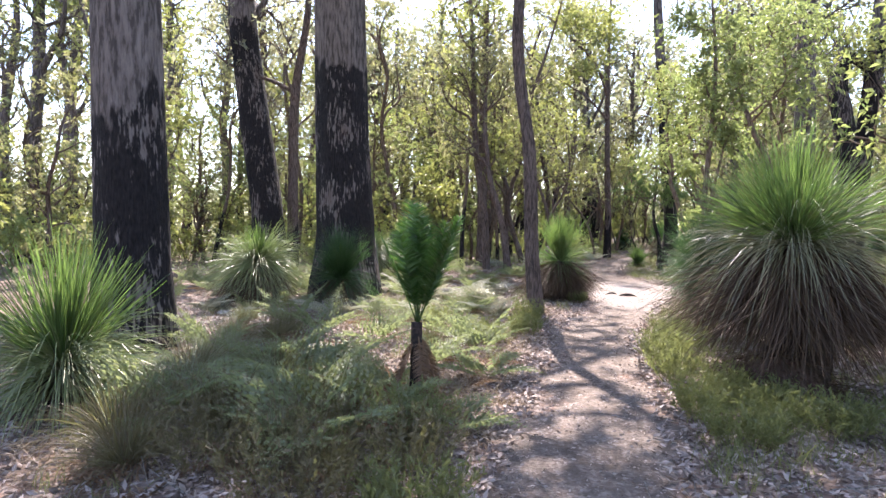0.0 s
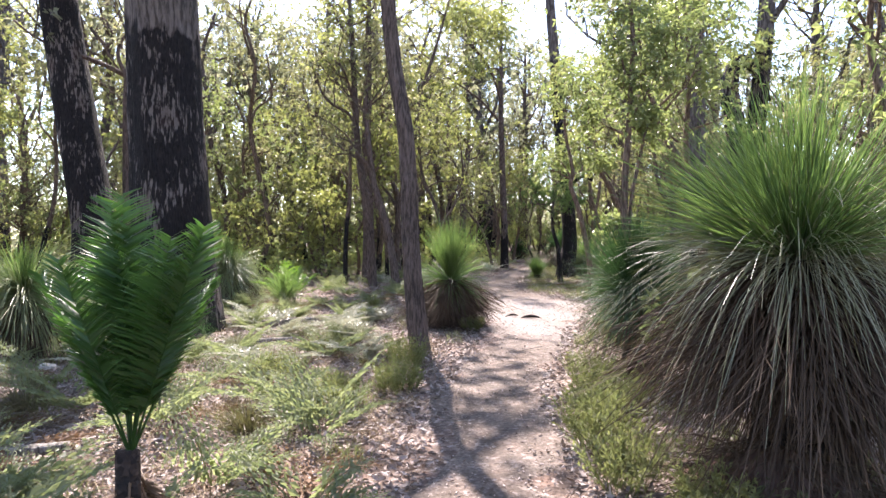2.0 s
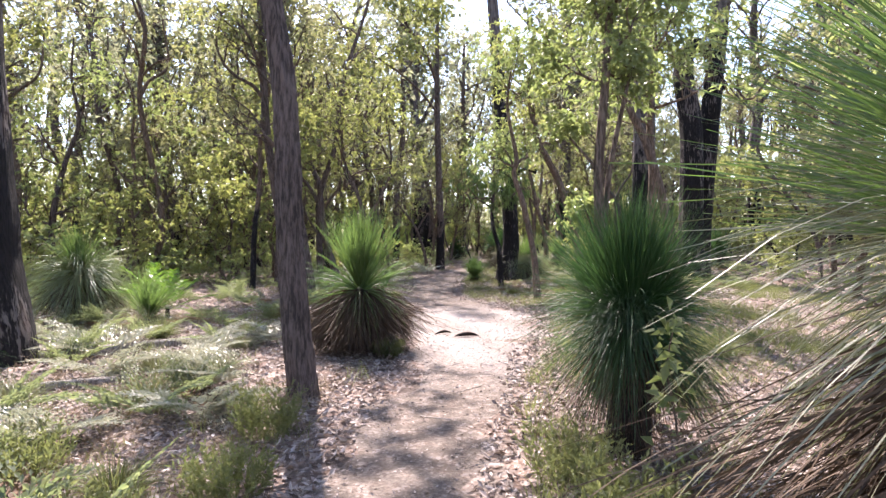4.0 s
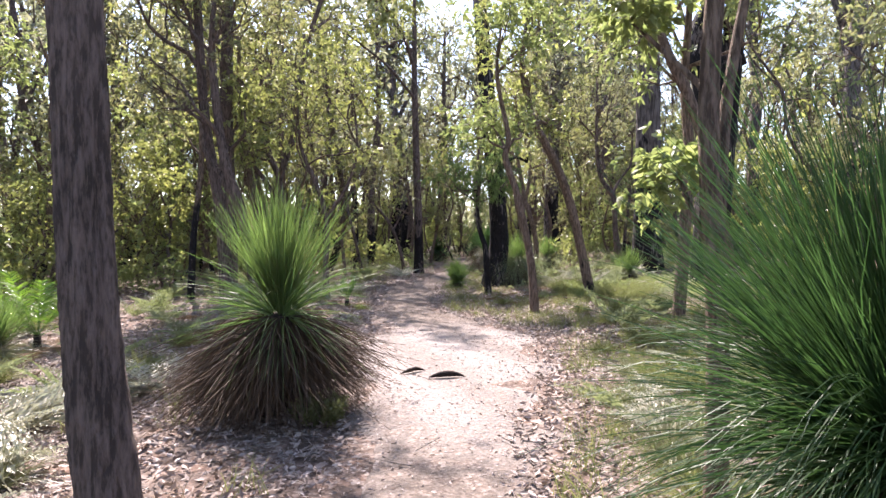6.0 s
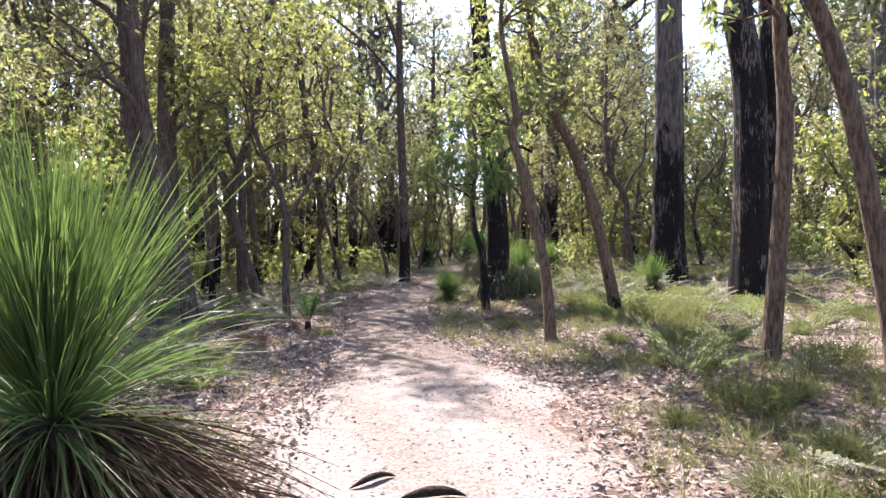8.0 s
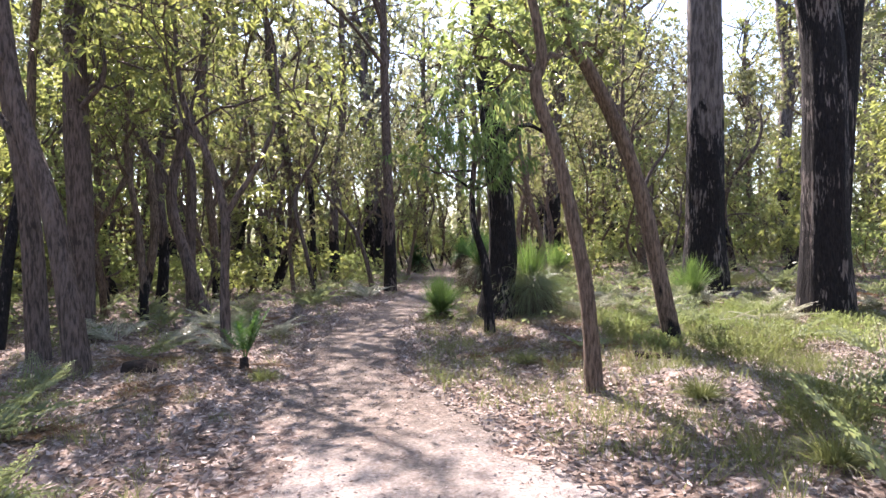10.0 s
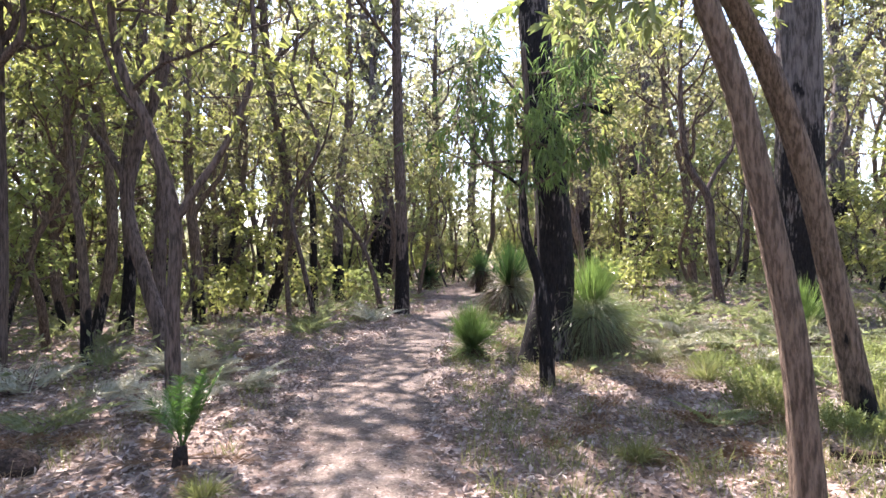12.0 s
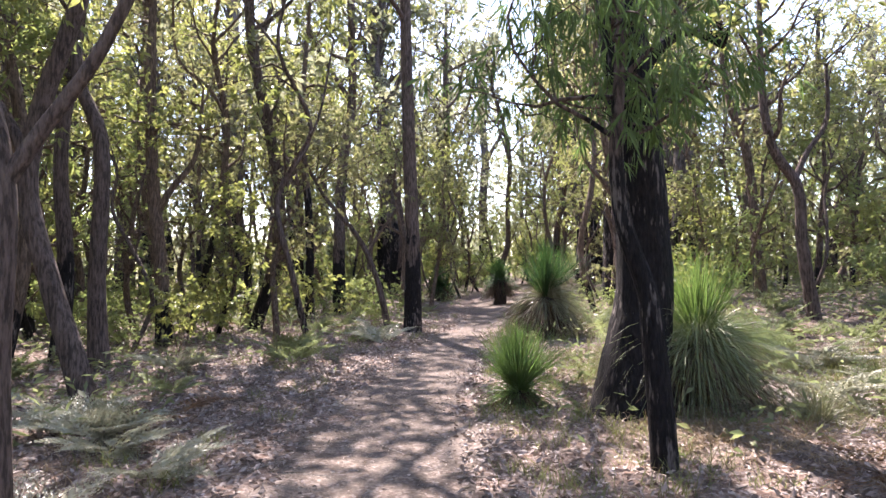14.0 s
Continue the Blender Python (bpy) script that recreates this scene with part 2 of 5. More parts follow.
class Wood:
    """Gathers tubes into one mesh."""

    def __init__(self):
        self.v, self.q, self.n = [], [], 0

    def tube(self, pts, rad, sides=8, rough=0.0, rng=None, cap=True):
        pts, rad = np.asarray(pts, float), np.asarray(rad, float)
        k = len(pts)
        tan = unit(np.gradient(pts, axis=0))
        ref = np.array([0.0, 1.0, 0.0]) if abs(tan[0][1]) < 0.8 else np.array([1.0, 0.0, 0.0])
        u = unit(np.cross(tan, ref))
        w = np.cross(tan, u)
        a = np.arange(sides) * 2 * math.pi / sides
        r = np.repeat(rad[:, None], sides, 1)
        if rough and rng is not None:
            ridge = rng.normal(0, 1, sides)
            ridge = 0.6 * ridge + 0.4 * np.roll(ridge, 1)
            drift = np.cumsum(rng.normal(0, 0.35, (k, sides)), 0) * 0.5
            r = r * (1 + rough * (ridge[None] + np.clip(drift, -1.2, 1.2) + rng.normal(0, 0.3, (k, sides))))
        ring = pts[:, None] + r[..., None] * (np.cos(a)[None, :, None] * u[:, None] + np.sin(a)[None, :, None] * w[:, None])
        self.v.append(ring.reshape(-1, 3))
        i, j = np.meshgrid(np.arange(k - 1), np.arange(sides), indexing="ij")
        j2 = (j + 1) % sides
        self.q.append(np.stack([i * sides + j, i * sides + j2, (i + 1) * sides + j2, (i + 1) * sides + j], -1).reshape(-1, 4) + self.n)
        self.n += k * sides
        if cap:
            for end, row in ((pts[-1], k - 1), (pts[0], 0)):
                self.v.append(end[None])
                j = np.arange(sides)
                start = (self.n - k * sides - (0 if row else 1)) + row * sides
                tri = np.stack([start + j, start + (j + 1) % sides, np.full(sides, self.n), np.full(sides, self.n)], -1)
                self.q.append(tri)
                self.n += 1

    def mesh(self, name, mat, parent, label="", burn=None):
        v = np.vstack(self.v)
        q = np.vstack(self.q)
        flat = q[:, 2] == q[:, 3]
        char = np.full(len(v), -9.0) if burn is None else burn - v[:, 2]
        return build(name, v, q[~flat], mat, parent, label, q[flat][:, :3], char, True)


def leaf_quads(base, way, size, width, rng, droop=0.25):
    """One folded, drooping four-cornered leaf for each base point."""
    n = len(base)
    way = unit(way)
    side = unit(np.cross(way, rng.normal(0, 1, (n, 3))))
    up = np.cross(side, way)
    size = np.asarray(size).reshape(-1, 1) * np.ones((n, 1))
    mid = base + way * size * 0.45
    w = size * width
    tip = base + way * size - np.array([0, 0, 1.0]) * size * droop
    lift = up * w * 0.35
    v = np.stack([base, mid + side * w + lift, tip, mid - side * w + lift], 1).reshape(-1, 3)
    q = np.arange(4 * n).reshape(n, 4)
    return v, q


def leaf_ovals(base, way, size, width, rng, droop=0.25):
    """One pointed oval leaf, folded along its midrib, for each base point."""
    n = len(base)
    way = unit(way)
    side = unit(np.cross(way, rng.normal(0, 1, (n, 3))))
    up = np.cross(side, way)
    size = np.asarray(size).reshape(-1, 1) * np.ones((n, 1))
    w = size * width
    down = np.array([0, 0, 1.0]) * size * droop
    near, late = base + way * size * 0.3 - down * 0.08 + up * w * 0.3, base + way * size * 0.68 - down * 0.45 + up * w * 0.25
    v = np.stack([base, near + side * w, late + side * w * 0.75, base + way * size - down, late - side * w * 0.75, near - side * w], 1).reshape(-1, 3)
    k = np.arange(n)[:, None] * 6
    return v, np.concatenate([k + np.array([0, 1, 2, 3]), k + np.array([0, 3, 4, 5])])


def ribbons(base, way, length, width, droop, rng, segs=4, taper=0.3, curl=0.0):
    """Narrow blades that start along way and sink under their weight."""
    n = len(base)
    way = unit(way)
    side = unit(np.cross(way, rng.normal(0, 1, (n, 3))))
    length, droop, width = (np.asarray(a, float).reshape(-1, 1) * np.ones((n, 1)) for a in (length, droop, width))
    sway = rng.normal(0, 1, (n, 3)) * np.array([1, 1, 0.4]) * curl
    rows = []
    for i in range(segs + 1):
        s_ = i / segs
        p = base + way * length * s_ - np.array([0, 0, 1.0]) * droop * length * s_ ** 2.2 + sway * length * s_ ** 2
        w = width * (1 - (1 - taper) * s_) * 0.5
        rows += [p - side * w, p + side * w]
    v = np.stack(rows, 1).reshape(-1, 3)
    per = 2 * (segs + 1)
    k = np.arange(n)[:, None, None] * per
    i = np.arange(segs)[None, :, None] * 2
    q = (k + i + np.array([0, 1, 3, 2])[None, None]).reshape(-1, 4)
    return v, q


def join(parts):
    v, q, n = [], [], 0
    for a, b in parts:
        v.append(a)
        q.append(b + n)
        n += len(a)
    return np.vstack(v), np.vstack(q)


def ball(rng, n):
    return unit(rng.normal(0, 1, (n, 3)))


# ---- plants ----
def limbs_from(wood, rng, start, way, length, radius, tips, depth=2, sides=6):
    """A crooked limb with smaller ones; gathers the ends that bear leaves."""
    pts, p, d = [start], np.array(start, float), unit(np.array(way, float))
    steps = 5
    for _ in range(steps):
        d = unit(d + rng.normal(0, 0.28, 3) + np.array([0, 0, 0.10]))
        p = p + d * length / steps
        pts.append(p)
    curve = spline(pts, 2) if radius > 0.035 else np.array(pts)
    wood.tube(curve, np.linspace(radius, radius * 0.35, len(curve)), sides if radius > 0.02 else 4 if radius > 0.009 else 3, cap=False)
    tips.append((pts[-1], d))
    tips.append((pts[-2], d))
    if depth:
        for i in range(2, steps + 1):
            if rng.random() < 0.85:
                limbs_from(wood, rng, pts[i], unit(d + rng.normal(0, 0.75, 3)), length * rng.uniform(0.4, 0.65), radius * 0.5, tips, depth - 1, max(4, sides - 2))


def crown_leaves(rng, tips, per_tip, spread, size, width, hang=0.0, droop=0.25, whorl=6, fine=False):
    """Leaves in whorls of half a dozen, the whorls loose about the ends of the limbs."""
    whorls = max(1, round(per_tip / whorl))
    c = np.repeat(np.array([t[0] for t in tips]), whorls, 0)
    d = np.repeat(np.array([t[1] for t in tips]), whorls, 0)
    off = rng.normal(0, spread, c.shape) * np.array([1, 1, 0.7])
    axis = unit(unit(off) * 0.6 + d * 0.5 + rng.normal(0, 0.3, c.shape) + np.array([0, 0, 0.25 - 0.5 * hang]))
    scale = size * rng.uniform(0.75, 1.2, len(c))
    c, axis, scale = np.repeat(c + off, whorl, 0), np.repeat(axis, whorl, 0), np.repeat(scale, whorl)
    ring = rng.normal(0, 1, c.shape)
    ring = unit(ring - axis * (ring * axis).sum(1, keepdims=True))
    way = ring * rng.uniform(0.5, 1.1, (len(c), 1)) + axis * rng.uniform(0.2, 0.9, (len(c), 1)) - np.array([0, 0, 0.45 * hang])
    base = c - axis * (scale * rng.uniform(0.0, 0.7, len(c)))[:, None]
    return (leaf_ovals if fine else leaf_quads)(base, way, scale * rng.uniform(0.7, 1.2, len(c)), width, rng, droop)


def tree(name, x, y, label, mat, leaf_mat, seed, spine, radii, limb_list, per_tip=16, spread=0.3, leaf=0.13, width=0.2, burn=None,
         sides=14, rough=0.05, hang=0.3, group="", category="tree", per=8, z=None, depth=2, arms=(), arm_reach=1.0, arm_depth=1, fine=False):
    """A tree: trunk along a spine (offsets from its foot), limbs (height share, length, count) and a crown of leaves."""
    rng = np.random.default_rng(seed)
    ob = thing(name, x, y, label, category, group, z)
    curve = spline(spine, per)
    rad = np.interp(np.linspace(0, 1, len(curve)), np.linspace(0, 1, len(radii)), radii)
    trunk = Wood()
    trunk.tube(curve, rad, sides, rough, rng)
    trunk.mesh("trunk", mat, ob, burn=burn)
    wood, tips, limb_parts = Wood(), [], []
    apart = group == "" and radii[0] > 0.3

    def next_limb(wood):
        if apart and wood.n:
            limb_parts.append(wood)
            wood = Wood()
        return wood

    for points, r0, r1 in arms:
        wood = next_limb(wood)
        bend = spline(points, 5)
        wood.tube(bend, np.linspace(r0, r1, len(bend)), 10, 0.04, rng)
        tips.append((bend[-1], np.array([0.0, 0.0, 1.0])))
        for _ in range(3 if limb_list else 0):
            limbs_from(wood, rng, bend[-1], ball(rng, 1)[0] + np.array([0, 0, 0.7]), arm_reach, r1 * 0.7, tips, arm_depth)
    for share, length, count in limb_list:
        for _ in range(count):
            i = min(len(curve) - 2, max(1, int((share + rng.uniform(-0.06, 0.06)) * (len(curve) - 1))))
            a = rng.uniform(0, 2 * math.pi)
            wood = next_limb(wood)
            limbs_from(wood, rng, curve[i], (math.cos(a), math.sin(a), rng.uniform(0.35, 1.0)), length * rng.uniform(0.7, 1.25),
                       max(0.008, min(rad[i] * 0.55, length * 0.03)), tips, depth)
    if tips:
        for limb in limb_parts + [wood]:
            part_ob = limb.mesh("limb" if apart else "branchwork", mat, ob, burn=None if burn is None else burn * 0.8)
            if not apart:
                tagged(part_ob, kind="stuff")
        v, q = crown_leaves(rng, tips, per_tip, spread, leaf, width, hang, fine=fine)
        build("crown", v, q, leaf_mat, ob)
    return ob


def grass_tree(name, x, y, label, seed, heart, reach, green=2200, old=900, dead=1400, mat=SPIKE_GREEN, trunk_r=0.16, blade=0.006, up=1.0, group="grass trees", z=None, lift=0.02, old_mat=None, fall=0.62, cone=46):
    """A grass tree: black stump, upright green spikes, arching old spikes and a skirt of dead straw."""
    rng = np.random.default_rng(seed)
    ob = thing(name, x, y, label, "grass tree", group, z)
    w = Wood()
    zs = np.linspace(-0.08, heart, 10)
    w.tube(np.stack([0.04 * np.sin(zs * 2), 0.03 * np.cos(zs * 3), zs], 1), trunk_r * (1.15 - 0.3 * zs / max(heart, 0.2)), 14, 0.09, rng)
    w.mesh("stump", CHARCOAL, ob)

    def spray(n, low, high, length, droop, wd, m, part_name, segs):
        tuft = rng.integers(0, 46, n)
        th = rng.uniform(0, 2 * math.pi, 46)[tuft] + rng.normal(0, 0.26, n)
        ph = np.radians(np.clip((high - (high - low) * rng.random(46) ** 1.25)[tuft] + rng.normal(0, 9, n), low, 89))
        way = np.stack([np.cos(th) * np.cos(ph), np.sin(th) * np.cos(ph), np.sin(ph)], 1)
        length = length * rng.uniform(0.72, 1.12, 46)[tuft]
        droop = droop * rng.uniform(0.6, 1.5, 46)[tuft]
        base = np.array([0, 0, heart - 0.03]) + way * np.array([trunk_r * 0.55, trunk_r * 0.55, 0.07])
        v, q = ribbons(base, way, length * (0.84 + 0.24 * np.sin(ph)) * rng.uniform(0.72, 1.1, n), wd, droop * rng.uniform(0.5, 1.5, n), rng, segs, 0.3, 0.07)
        build(part_name, v, q, m, ob)

    spray(green, cone, 88, reach * up, 0.10, blade, mat, "spike_crown", 4)
    spray(old, -28, 56, reach * 1.02, fall, blade * 1.05, old_mat or (SPIKE_OLD if mat is SPIKE_GREEN else mat), "old_foliage", 6)
    if dead:
        layers = []
        for n, low, high, far in ((dead, -62, 2, 0.85), (dead // 4, -85, -40, 0.6)):
            tuft = rng.integers(0, 34, n)
            th = rng.uniform(0, 2 * math.pi, 34)[tuft] + rng.normal(0, 0.38, n)
            ph = np.radians(rng.uniform(low, high, 34)[tuft] + rng.normal(0, 18, n))
            way = np.stack([np.cos(th) * np.cos(ph), np.sin(th) * np.cos(ph), np.sin(ph)], 1)
            top = heart - rng.uniform(0.0, 0.4, n) * heart
            base = np.stack([np.cos(th) * trunk_r * 0.9, np.sin(th) * trunk_r * 0.9, top], 1)
            ln = np.minimum(reach * rng.uniform(0.5, 1.0, n), top * rng.uniform(0.8, 1.3, n) + 0.15) * far * rng.uniform(0.7, 1.05, 34)[tuft]
            dr = np.maximum(0.15, (top - lift * rng.uniform(0.2, 1.5, n)) / np.maximum(ln, 0.05) * rng.uniform(0.35, 0.98, n) + np.sin(ph))
            v, q = ribbons(base, way, ln, blade * 1.3, dr, rng, 5, 0.3, 0.33)
            v[:, 2] = np.maximum(v[:, 2], 0.015)
            layers.append((v, q))
        build("dead_skirt", *join(layers), SKIRT, ob)
    return ob


def frond(rng, length, rise, arch, pairs, leaflet, lw, split=0):
    """One feathered frond along +x: its rib and leaflets (split: leaflets are feathered again)."""
    s_ = np.linspace(0, 1, 12)
    rib = np.stack([length * s_ * math.cos(rise), 0 * s_, length * (s_ * math.sin(rise) - arch * s_ ** 2)], 1)
    stem = Wood()
    stem.tube(rib, np.linspace(0.006, 0.0015, 12), 4, cap=False)
    k = np.linspace(0.22, 1.0, pairs)
    px = np.stack([np.interp(k, s_, rib[:, i]) for i in range(3)], 1)
    along = unit(np.gradient(px, axis=0))
    parts = []
    for sgn in (-1, 1):
        way = unit(along * 0.55 + np.array([0, sgn, 0]) + rng.normal(0, 0.06, px.shape) + np.array([0, 0, 0.15]))
        ll = leaflet * np.sin(np.clip((k - 0.12) / 0.95, 0, 1) * math.pi) ** 0.6 if not split else leaflet * (1.04 - k) / 0.82
        if not split:
            parts.append(ribbons(px, way, ll, lw, 0.12, rng, 2, 0.15))
        else:
            for j in range(split):
                f_ = (j + 0.6) / split
                c = px + way * (ll * f_)[:, None] - np.array([0, 0, 1.0]) * (ll * 0.15 * f_ ** 2)[:, None]
                for s2 in (-1, 1):
                    w2 = unit(way * 0.45 + s2 * along + rng.normal(0, 0.05, px.shape))
                    parts.append(leaf_quads(c, w2, ll * 0.27 * (1.05 - f_), 0.27, rng, 0.05))
    return np.vstack(stem.v), np.vstack(stem.q), *join(parts)


def frond_plant(name, x, y, label, category, mat, seed, count, length, rise, arch, pairs, leaflet, lw, split=0, dead=0, foot=0.0, group="", turn=0.0, scale=1.0, hang=0.0):
    """A clump of fronds, each a part, some of them dead."""
    rng = np.random.default_rng(seed)
    ob = thing(name, x, y, label, category, group, None, turn, scale)
    for i in range(count + dead):
        gone = i >= count
        up_ = radians(rng.uniform(-84, -48) if hang else rng.uniform(-4, 12)) if gone else radians(rng.uniform(*rise))
        sv, sq, lv, lq = frond(rng, length * rng.uniform(0.75, 1.1) * (0.6 if gone and hang else 1.0), up_, (0.0 if hang else 0.12) if gone else arch * rng.uniform(0.6, 1.4), pairs, leaflet * (0.45 if gone and hang else 1.0), lw, split)
        turn_m = np.array(Matrix.Rotation(rng.uniform(0, 6.283), 3, "Z"))
        for v in (sv, lv):
            v[:] = v @ turn_m.T
            v[:, 2] = np.maximum(v[:, 2] + (0.05 + hang if gone else foot), 0.02)
        rib = build("dead_frond" if gone else "frond", sv, sq, FERN_DEAD if gone else mat, ob, "dry brown frond" if gone else "")
        tagged(build("blade", lv, lq, FERN_DEAD if gone else mat, rib), kind="stuff")
    if foot:
        w = Wood()
        w.tube(np.array([[0, 0, -0.05], [0, 0, foot * 0.5], [0, 0, foot + 0.03]]), [0.062, 0.05, 0.045], 12, 0.3, rng)
        w.mesh("stem", CHARCOAL, ob)
    return ob


def low_shrub(name, x, y, label, seed, tall, wide, mat=GRASS, stems=120, group="low shrubs"):
    """A low bush of fine upright stems set with small leaves."""
    rng = np.random.default_rng(seed)
    ob = thing(name, x, y, label, "shrub", group)
    r = wide * np.sqrt(rng.random(stems))
    a = rng.uniform(0, 6.283, stems)
    base = np.stack([r * np.cos(a) * 0.6, r * np.sin(a) * 0.6, np.zeros(stems)], 1)
    way = unit(np.stack([r * np.cos(a) / wide * 0.5, r * np.sin(a) / wide * 0.5, np.ones(stems)], 1) + rng.normal(0, 0.15, (stems, 3)))
    ln = tall * rng.uniform(0.6, 1.1, stems)
    v, q = ribbons(base, way, ln, 0.004, 0.08, rng, 4)
    build("stem_tuft", v, q, mat, ob)
    k = 16
    f_ = rng.uniform(0.25, 1.0, (stems, k))
    c = (base[:, None] + way[:, None] * (ln[:, None] * f_)[..., None]).reshape(-1, 3)
    c[:, 2] -= (0.08 * ln[:, None] * f_ ** 2).reshape(-1)
    d = np.repeat(way, k, 0) * 0.8 + rng.normal(0, 0.5, c.shape)
    v, q = leaf_quads(c, d, 0.045 * rng.uniform(0.6, 1.3, len(c)), 0.13, rng, 0.05)
    build("foliage", v, q, mat, ob)
    return ob


# ---- ground and path ----
def sheet(name, xs, ys, mat, zfun, label, category, kind="structure"):
    gx, gy = np.meshgrid(xs, ys, indexing="ij")
    v = np.stack([gx, gy, zfun(gx, gy)], -1).reshape(-1, 3)
    a, b = len(xs), len(ys)
    i, j = np.meshgrid(np.arange(a - 1), np.arange(b - 1), indexing="ij")
    q = np.stack([i * b + j, (i + 1) * b + j, (i + 1) * b + j + 1, i * b + j + 1], -1).reshape(-1, 4)
    ob = build(name, v, q, mat, smooth_faces=True)
    return tagged(ob, label, category, kind=kind)


far_steps = np.array([14, 17, 21, 27, 35, 50, 75, 120, 200, 350, 700, 1500])
near_x = np.arange(-13, 13.01, 0.16)
near_y = np.arange(-5, 42.01, 0.16)
rng_g = np.random.default_rng(5)
bump_field = rng_g.normal(0, 1, (400, 400))


def ground_z(x, y):
    i, j = (np.asarray(x) * 6).astype(int) % 400, (np.asarray(y) * 6).astype(int) % 400
    off = np.abs(x - path_x(y)) - path_w(y)
    return height(x, y) + 0.014 * bump_field[i, j] * smooth(0.0, 0.6, off) * (np.abs(x) < 30) - 0.012 * smooth(0.15, -0.25, off)


sheet("ground", np.concatenate([-far_steps[::-1], near_x, far_steps]), np.concatenate([-far_steps[::-1] + 4, near_y, 30 + far_steps]),
      SOIL, ground_z, "forest floor of pale soil under dry leaf litter", "ground")
soil_mesh = scene.objects["ground"].data
gp = np.empty(len(soil_mesh.vertices) * 3, np.float32)
soil_mesh.vertices.foreach_get("co", gp)
gp = gp.reshape(-1, 3)
bare = soil_mesh.attributes.new("sandy", "FLOAT", "POINT")
bare_share = smooth(2.2, 3.4, gp[:, 0]) * smooth(9.5, 8, gp[:, 0]) * smooth(17, 19, gp[:, 1]) * smooth(29, 26, gp[:, 1]) * (0.65 + 0.35 * np.sin(gp[:, 0] * 2.1 + gp[:, 1] * 1.3))
bare_share = np.maximum(bare_share, smooth(-9, -7.5, gp[:, 0]) * smooth(-2, -3.5, gp[:, 0]) * smooth(7, 8.5, gp[:, 1]) * smooth(16, 13, gp[:, 1]) * (0.6 + 0.4 * np.sin(gp[:, 0] * 1.7 - gp[:, 1] * 2.3)))
bare.data.foreach_set("value", bare_share.astype(np.float32))

ky = np.arange(-5.5, 68, 0.14)
ks = np.linspace(-1, 1, 23)
edge_l = 1 + 0.36 * np.interp(np.arange(len(ky)), np.arange(0, len(ky) + 8, 4), rng_g.normal(0, 1, len(range(0, len(ky) + 8, 4))))
edge_r = 1 + 0.36 * np.interp(np.arange(len(ky)), np.arange(0, len(ky) + 8, 4), rng_g.normal(0, 1, len(range(0, len(ky) + 8, 4))))
gs, gy = np.meshgrid(ks, ky, indexing="ij")
half = path_w(gy) * np.where(gs < 0, edge_l[None], edge_r[None]) * 1.12
px = path_x(gy) + gs * half
pz = height(px, gy) + 0.006 + 0.008 * np.sin(px * 2.3 + gy * 1.1) * np.sin(gy * 1.9 + px) - 0.05 * np.abs(gs) ** 5 + 0.006 * np.sin(px * 9 + gy * 3) * np.sin(gy * 7)
pv = np.stack([px, gy, pz], -1).reshape(-1, 3)
i_, j_ = np.meshgrid(np.arange(len(ks) - 1), np.arange(len(ky) - 1), indexing="ij")
pq = np.stack([i_ * len(ky) + j_, (i_ + 1) * len(ky) + j_, (i_ + 1) * len(ky) + j_ + 1, i_ * len(ky) + j_ + 1], -1).reshape(-1, 4)
footpath = build("footpath", pv, pq, SAND, smooth_faces=True)
sandy = footpath.data.attributes.new("sandy", "FLOAT", "POINT")
patch = smooth(10.5, 13, pv[:, 1]) * (1 - smooth(16, 18.5, pv[:, 1])) * (0.75 + 0.25 * np.sin(pv[:, 0] * 5 + pv[:, 1] * 2))
sandy.data.foreach_set("value", patch.astype(np.float32))
tagged(footpath, "pale sandy walking track through the forest", "path", kind="structure")

# ---- great burnt trees and named trunks ----
JARRAH = "tall jarrah tree, trunk burnt black low down, grey fibrous bark above"
TOP = [(0.55, 3.0, 3), (0.75, 3.2, 4), (0.95, 2.6, 4)]
BIGTOP = [(0.6, 4.0, 3), (0.78, 4.2, 4), (0.95, 3.2, 4)]
tree("jarrah_tree", -5.63, 5.76, "broad jarrah trunk, charred black with grey patches", BARK_BIG, LEAF_CANOPY, 11,
     [(0, 0, -0.1), (0, 0, 1.5), (-0.05, 0, 4.5), (-0.1, 0.1, 9), (-0.5, 0.4, 15), (-0.3, 0.2, 20)], [0.55, 0.435, 0.405, 0.37, 0.33, 0.28, 0.17], BIGTOP,
     13, 0.6, 0.27, 0.2, 2.9, 40, 0.022, per=14, depth=2)
